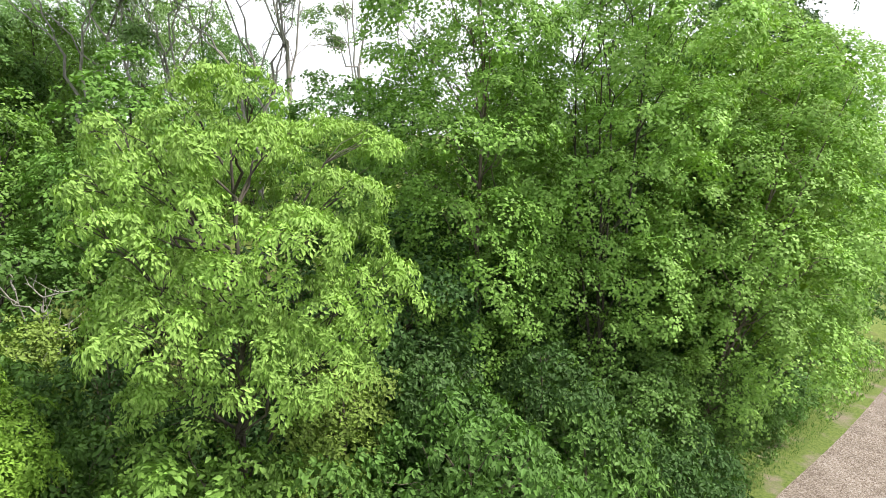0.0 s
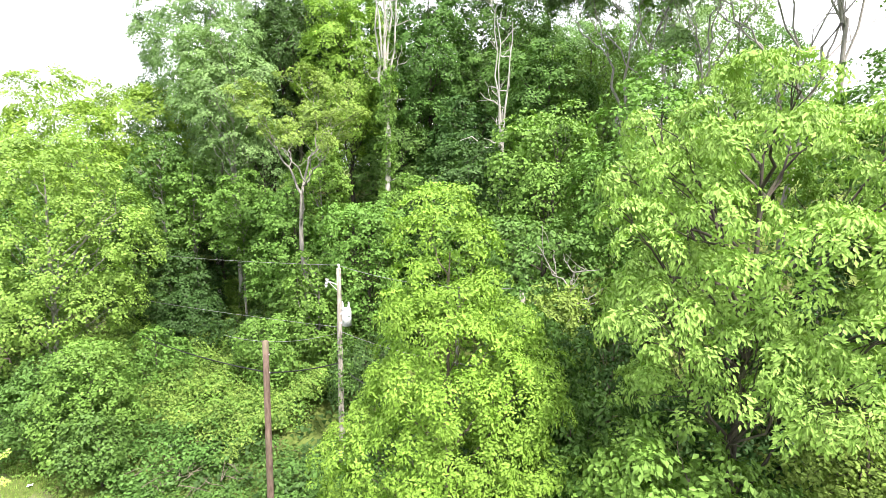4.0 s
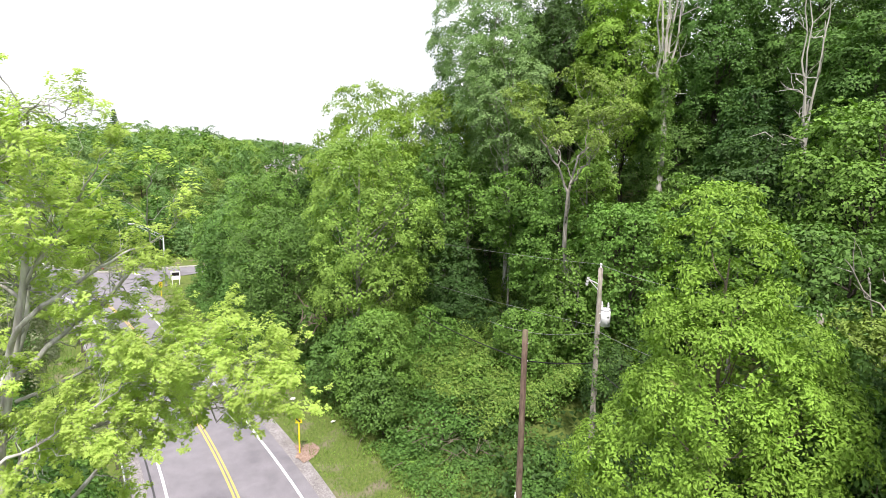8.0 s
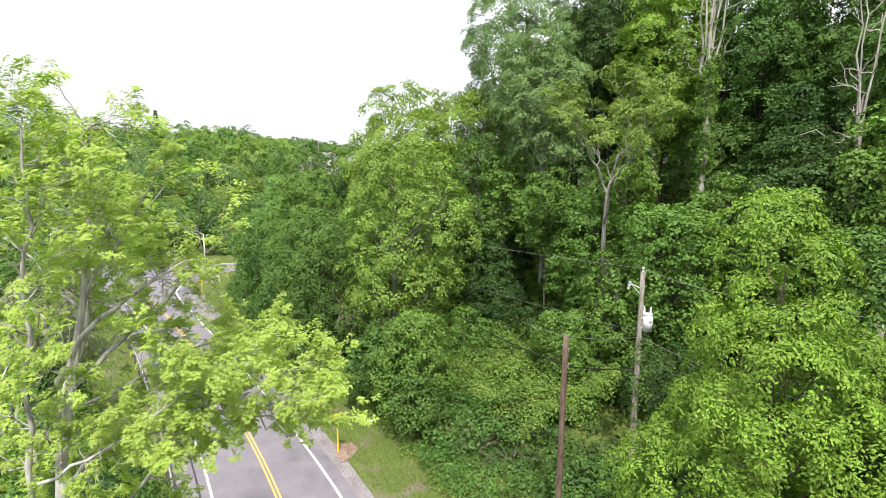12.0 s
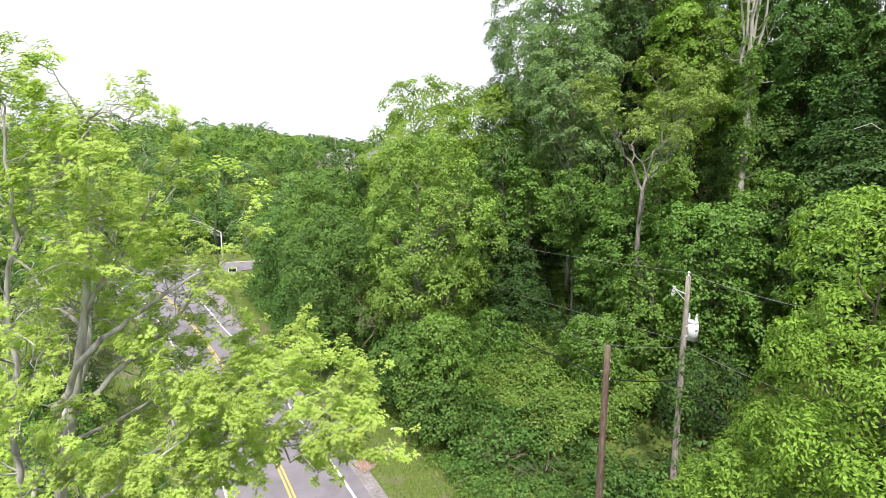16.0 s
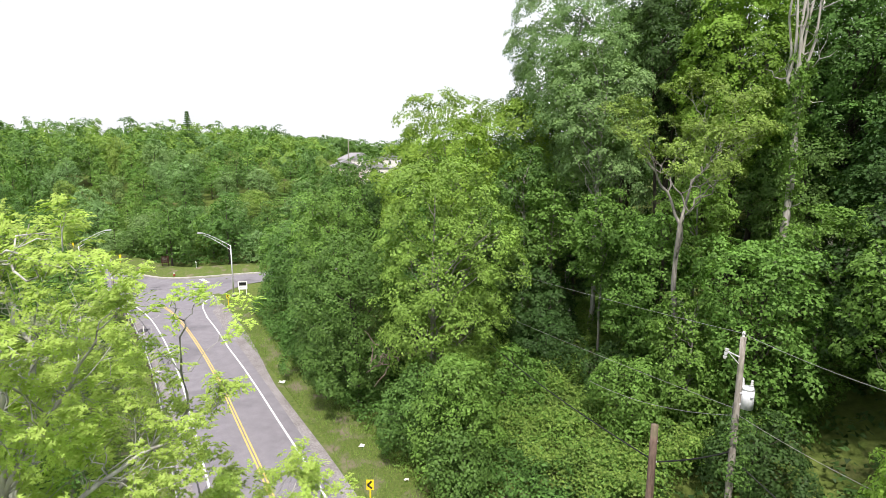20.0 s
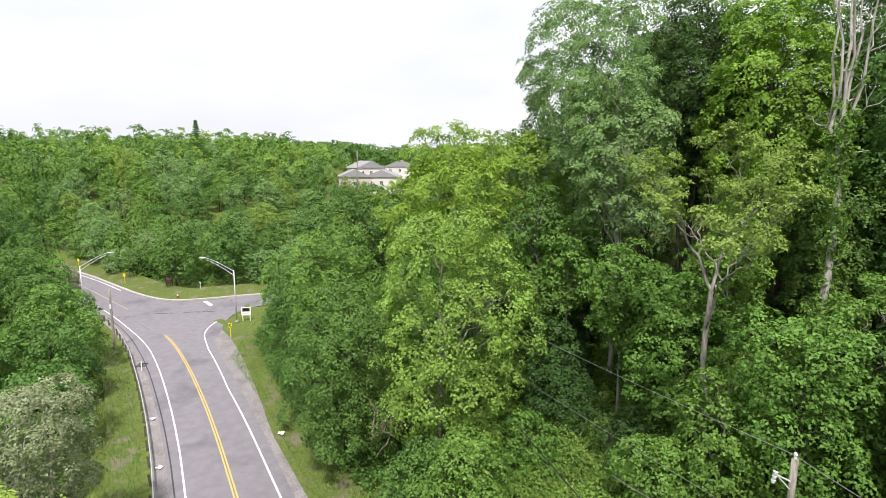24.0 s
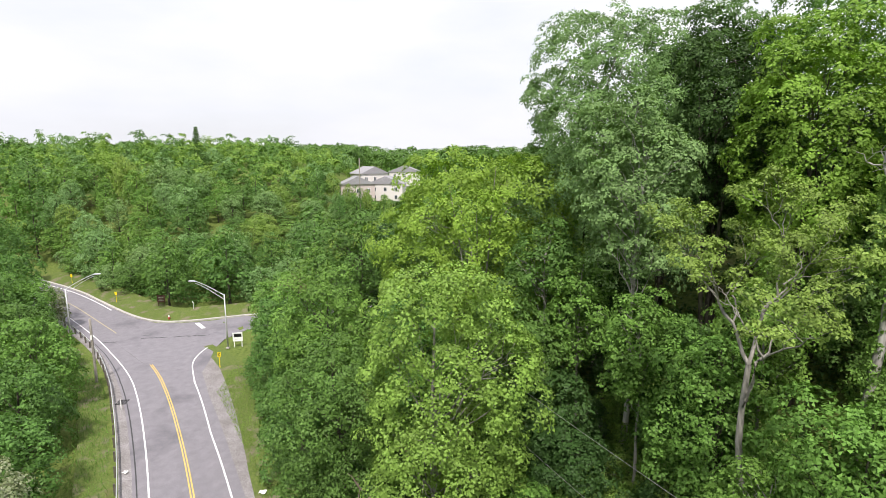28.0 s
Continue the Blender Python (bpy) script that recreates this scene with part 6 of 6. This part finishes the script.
def chevron_sign(x, y, z0, turn, high=2.7):
    root = tagged(empty("chevron_sign", x, y, z0, turn), "yellow chevron curve sign on a yellow post at the road's edge", "road sign", "chevron signs")
    bm = bmesh.new()
    box(bm, 0.03, 0, high * 0.38, 0.05, 0.09, high * 0.76, 0, 0.01)
    part("post", bm, M["sign_yellow"], root, "yellow sleeve post")
    bm = bmesh.new()
    box(bm, 0, 0, high - 0.36, 0.02, 0.42, 0.62, 0, 0.006)
    part("sign_panel", bm, M["sign_yellow"], root)
    bm = bmesh.new()
    for s in (-1, 1):
        a, b = Vector((-0.016, 0.14, high - 0.36)), Vector((-0.016, -0.1, high - 0.36 + s * 0.22))
        d = (b - a).normalized()
        nrm = Vector((0, -d.z, d.y)) * 0.055
        fs = [bm.verts.new(p) for p in (a + nrm, a - nrm, b - nrm, b + nrm)]
        g = bm.faces.new(fs)
        bmesh.ops.extrude_face_region(bm, geom=[g])
    for v in bm.verts[4:8]:
        v.co.x -= 0.004
    part("chevron_mark", bm, M["sign_black"], root, "black arrow mark")
    return root


# the panel's front looks along its local -x
chevron_sign(-34.35, -1.05, 0.05, 180 - 8, 2.68)
chevron_sign(-85.6, -19.8, -0.75, 190, 2.1)


def small_post_sign(x, y, turn, high=2.2, w=0.5, h=0.6, mat="sign_yellow", label="small yellow marker sign on a post on the far bank"):
    z0 = gz(x, y) + 0.1
    root = tagged(empty("marker_sign", x, y, z0, turn), label, "road sign")
    bm = bmesh.new()
    box(bm, 0.03, 0, high / 2, 0.05, 0.07, high)
    part("post", bm, M["sign_yellow"] if mat == "sign_yellow" else M["galv"], root)
    bm = bmesh.new()
    box(bm, 0, 0, high - h / 2, 0.02, w, h, 0, 0.005)
    part("sign_panel", bm, M[mat], root)
    return root


small_post_sign(-120.6, -47.4, 160)
small_post_sign(-138.5, -64.0, 160)
small_post_sign(-112.2, -31.2, 120, 2.0, 0.9, 0.25, "sign_white", "small white street sign on a post by the side road")


def board_sign(name, label, x, y, z0, turn, w, h, high, panel, frame_mat, rows):
    root = tagged(empty(name, x, y, z0, turn), label, "sign")
    for s in (-1, 1):
        bm = bmesh.new()
        box(bm, 0, s * (w / 2 - 0.1), high / 2, 0.1, 0.1, high, 0, 0.01)
        part("leg", bm, M[frame_mat], root)
    bm = bmesh.new()
    box(bm, -0.06, 0, high - h / 2, 0.04, w, h, 0, 0.01)
    pn = part("sign_panel", bm, M[panel], root)
    for (cy, cz, bw, bh, mt) in rows:
        bm = bmesh.new()
        box(bm, -0.085, cy * w, high - h / 2 + cz * h, 0.008, bw * w, bh * h)
        part("text_bar", bm, M[mt], pn)
    bm = bmesh.new()
    for s in (-1, 1):
        box(bm, -0.06, s * (w / 2 + 0.03), high - h / 2, 0.06, 0.06, h + 0.12)
        box(bm, -0.06, 0, high - h / 2 + s * (h / 2 + 0.03), 0.06, w, 0.06)
    part("sign_frame", bm, M[frame_mat], root)
    return root


board_sign("board_sign", "white two-legged notice board with a dark picture beside the junction", -93.5, -19.35, -0.8, 180, 1.25, 1.15, 2.1, "sign_white", "sign_white", ((0, 0.2, 0.84, 0.45, "sign_black"), (0.05, 0.22, 0.4, 0.12, "sign_brown"), (0, -0.28, 0.7, 0.1, "galv")))
board_sign("board_sign", "brown framed wooden sign on the far grass bank", -115.0, -37.4, gz(-115.0, -37.4) + 0.35, 170, 1.35, 1.2, 2.4, "sign_brown", "sign_brown", ((0, 0.2, 0.7, 0.12, "pole_grey"), (0, -0.05, 0.6, 0.1, "pole_grey"), (0, -0.27, 0.7, 0.1, "pole_grey")))


def hydrant(x, y):
    z0 = gz(x, y) + 0.1
    root = tagged(empty("fire_hydrant", x, y, z0), "small red hydrant with a white bonnet at the kerb", "hydrant")
    bm = bmesh.new()
    rod(bm, (0, 0, 0), (0, 0, 0.55), 0.14, 0.13, 12)
    rod(bm, (0, -0.22, 0.42), (0, 0.22, 0.42), 0.07, 0.07, 10)
    part("barrel", bm, M["red"], root, smooth=True)
    bm = bmesh.new()
    rod(bm, (0, 0, 0.55), (0, 0, 0.82), 0.16, 0.06, 12)
    part("bonnet", bm, M["sign_white"], root, smooth=True)


hydrant(-108.3, -33.9)


def build_stub():
    x, y = -82.6, -33.4
    root, z0 = utility_pole("timber_pole", "short bare timber pole beside the guardrail", x, y, 7.2, 0.16, 0.13, M["pole_grey"])
    bm = bmesh.new()
    box(bm, 0.15, 0, 6.2, 0.03, 0.2, 0.6)
    part("pole_tag", bm, M["sign_white"], root)
    # culvert grate and white marker post by the rail
    g = tagged(empty("drain_grate", -75.8, -27.6, float(road_z(-75.8)) + 0.012), "dark drain grate in the gravel shoulder", "drain")
    bm = bmesh.new()
    for k in range(7):
        box(bm, 0, (k - 3) * 0.16, 0.02, 1.1, 0.06, 0.03)
    for s in (-1, 1):
        box(bm, s * 0.55, 0, 0.02, 0.08, 1.1, 0.035)
    part("grate", bm, M["tar"], g)
    m = tagged(empty("marker_post", -73.9, -26.9, float(road_z(-73.9))), "thin white marker post beside the drain", "marker post")
    bm = bmesh.new()
    box(bm, 0, 0, 0.55, 0.06, 0.1, 1.1, 0, 0.01)
    part("post", bm, M["sign_white"], m)


build_stub()


def litter(x, y, s, seed, label):
    r = np.random.default_rng(seed)
    bm = bmesh.new()
    bmesh.ops.create_grid(bm, x_segments=4, y_segments=4, size=s)
    for v in bm.verts:
        v.co.z = abs(r.normal(0, s * 0.25)) + 0.04
        v.co.x += r.normal(0, s * 0.12)
        v.co.y += r.normal(0, s * 0.12)
    bmesh.ops.solidify(bm, geom=bm.faces[:], thickness=0.01)
    ob = part("litter", bm, M["paper"])
    ob.matrix_world = pose(x, y, gz(x, y) + 0.06, 0, 0, r.uniform(0, 360))
    tagged(ob, label, "litter")


litter(-42.9, -1.5, 0.19, 1, "crumpled white paper litter on the verge")
litter(-56.0, -8.7, 0.27, 2, "pale flattened cardboard litter at the verge")
litter(-38.2, 1.3, 0.14, 3, "small scrap of paper on the verge")
litter(-60.5, -20.9, 0.2, 4, "small white scrap by the guardrail")
litter(-51.5, -17.2, 0.2, 5, "white scrap on the gravel shoulder")


# ---- houses in the distance ----
def house(x, y, z, turn, w, d, h, wall, label, roof=2.6):
    root = tagged(empty("house", x, y, z, turn), label, "house")
    bm = bmesh.new()
    box(bm, 0, 0, h / 2, w, d, h)
    part("wall", bm, M[wall], root)
    bm = bmesh.new()
    a, b = w / 2 + 0.4, d / 2 + 0.5
    vs = [bm.verts.new(p) for p in ((-a, -b, h), (a, -b, h), (a, b, h), (-a, b, h), (-a, 0, h + roof), (a, 0, h + roof))]
    for q in ((0, 1, 5, 4), (2, 3, 4, 5), (0, 4, 3), (1, 2, 5), (0, 3, 2, 1)):
        bm.faces.new([vs[k] for k in q])
    part("roof", bm, M["shingle"], root)
    bm = bmesh.new()
    for s in (-1, 1):
        f = [bm.verts.new(p) for p in ((s * (w / 2 + 0.05), -d / 2, h), (s * (w / 2 + 0.05), d / 2, h), (s * (w / 2 + 0.05), 0, h + roof * 0.92))]
        bm.faces.new(f)
    bmesh.ops.solidify(bm, geom=bm.faces[:], thickness=0.08)
    part("gable", bm, M["siding"], root)
    for side in (-1, 1):
        for k in range(3):
            for fl in (1.4, 4.1):
                if fl + 1 > h:
                    continue
                bm = bmesh.new()
                box(bm, side * (w / 2 + 0.03), (k - 1) * d / 3.2, fl, 0.06, 1.15, 1.5)
                wn = part("window", bm, M["sign_white"], root)
                for c in (-1, 1):
                    bm = bmesh.new()
                    box(bm, side * (w / 2 + 0.07), (k - 1) * d / 3.2 + c * 0.26, fl, 0.02, 0.44, 1.3)
                    part("pane", bm, M["window"], wn)
    return root


house(-205, -6.0, 10.2, 8, 9, 11, 6.2, "brick", "two-storey brick house with white gables behind the trees")
house(-214, 4.5, 10.0, -12, 9, 12, 6.0, "siding", "pale two-storey house with a grey roof behind the trees")
house(-228, -2.0, 13.0, 25, 10, 11, 6.0, "siding", "pale house with a grey shingle roof farther back")
house(-242, 12, 13.5, -5, 10, 12, 5.6, "siding", "pale house with a grey shingle roof farther back")
utility_pole("utility_pole", "far wooden utility pole in front of the houses", -176, -4.0, 25.0, 0.2, 0.13, M["pole_grey"])


# ---- grass and small growth on the verges ----
def grass(name, label, test, box_, count, high, leaf, seed):
    r = np.random.default_rng(seed)
    x0, x1, y0, y1 = box_
    x, y = r.uniform(x0, x1, count * 4), r.uniform(y0, y1, count * 4)
    k = test(x, y)
    x, y = x[k][:count], y[k][:count]
    n = len(x)
    z = road_z(x) - 0.02 + np.where(np.abs(off_line(x, y)) > 8.6, np.clip(ground_z(x, y) - road_z(x), 0, 9), 0)
    a = r.uniform(0, 6.28, n)
    lean_ = r.normal(0, 0.35, (n, 2))
    h = high * r.uniform(0.4, 1.3, n)
    w = 0.012 + 0.02 * r.uniform(size=n)
    p = np.stack([x, y, z], 1)
    s = np.stack([np.cos(a) * w, np.sin(a) * w, np.zeros(n)], 1)
    tip = p + np.column_stack([lean_ * h[:, None], h])
    v = np.stack([p - s, p + s, tip], 1).reshape(-1, 3)
    f = np.arange(n * 3).reshape(-1, 3)
    tagged(finish(name, mesh_np(name, v, f), LEAF[leaf]), label, "grass", kind="stuff")


grass("verge_grass", "patchy mown grass along the verge", lambda x, y: (off_line(x, y) > 4.9) & (off_line(x, y) < 9.0), (-92, -14, -18, 8), 42000, 0.2, "olive", 81)
grass("bank_grass", "long green grass behind the guardrail", lambda x, y: (off_line(x, y) < -5.9) & (off_line(x, y) > -9.2), (-100, -10, -50, -2), 26000, 0.35, "bright", 82)
grass("drive_grass", "green grass beside the gravel drive", lambda x, y: (lot_off(x, y) > -1.4) & (lot_off(x, y) < 1.9), (8, 46, 18, 60), 22000, 0.3, "mid", 83)
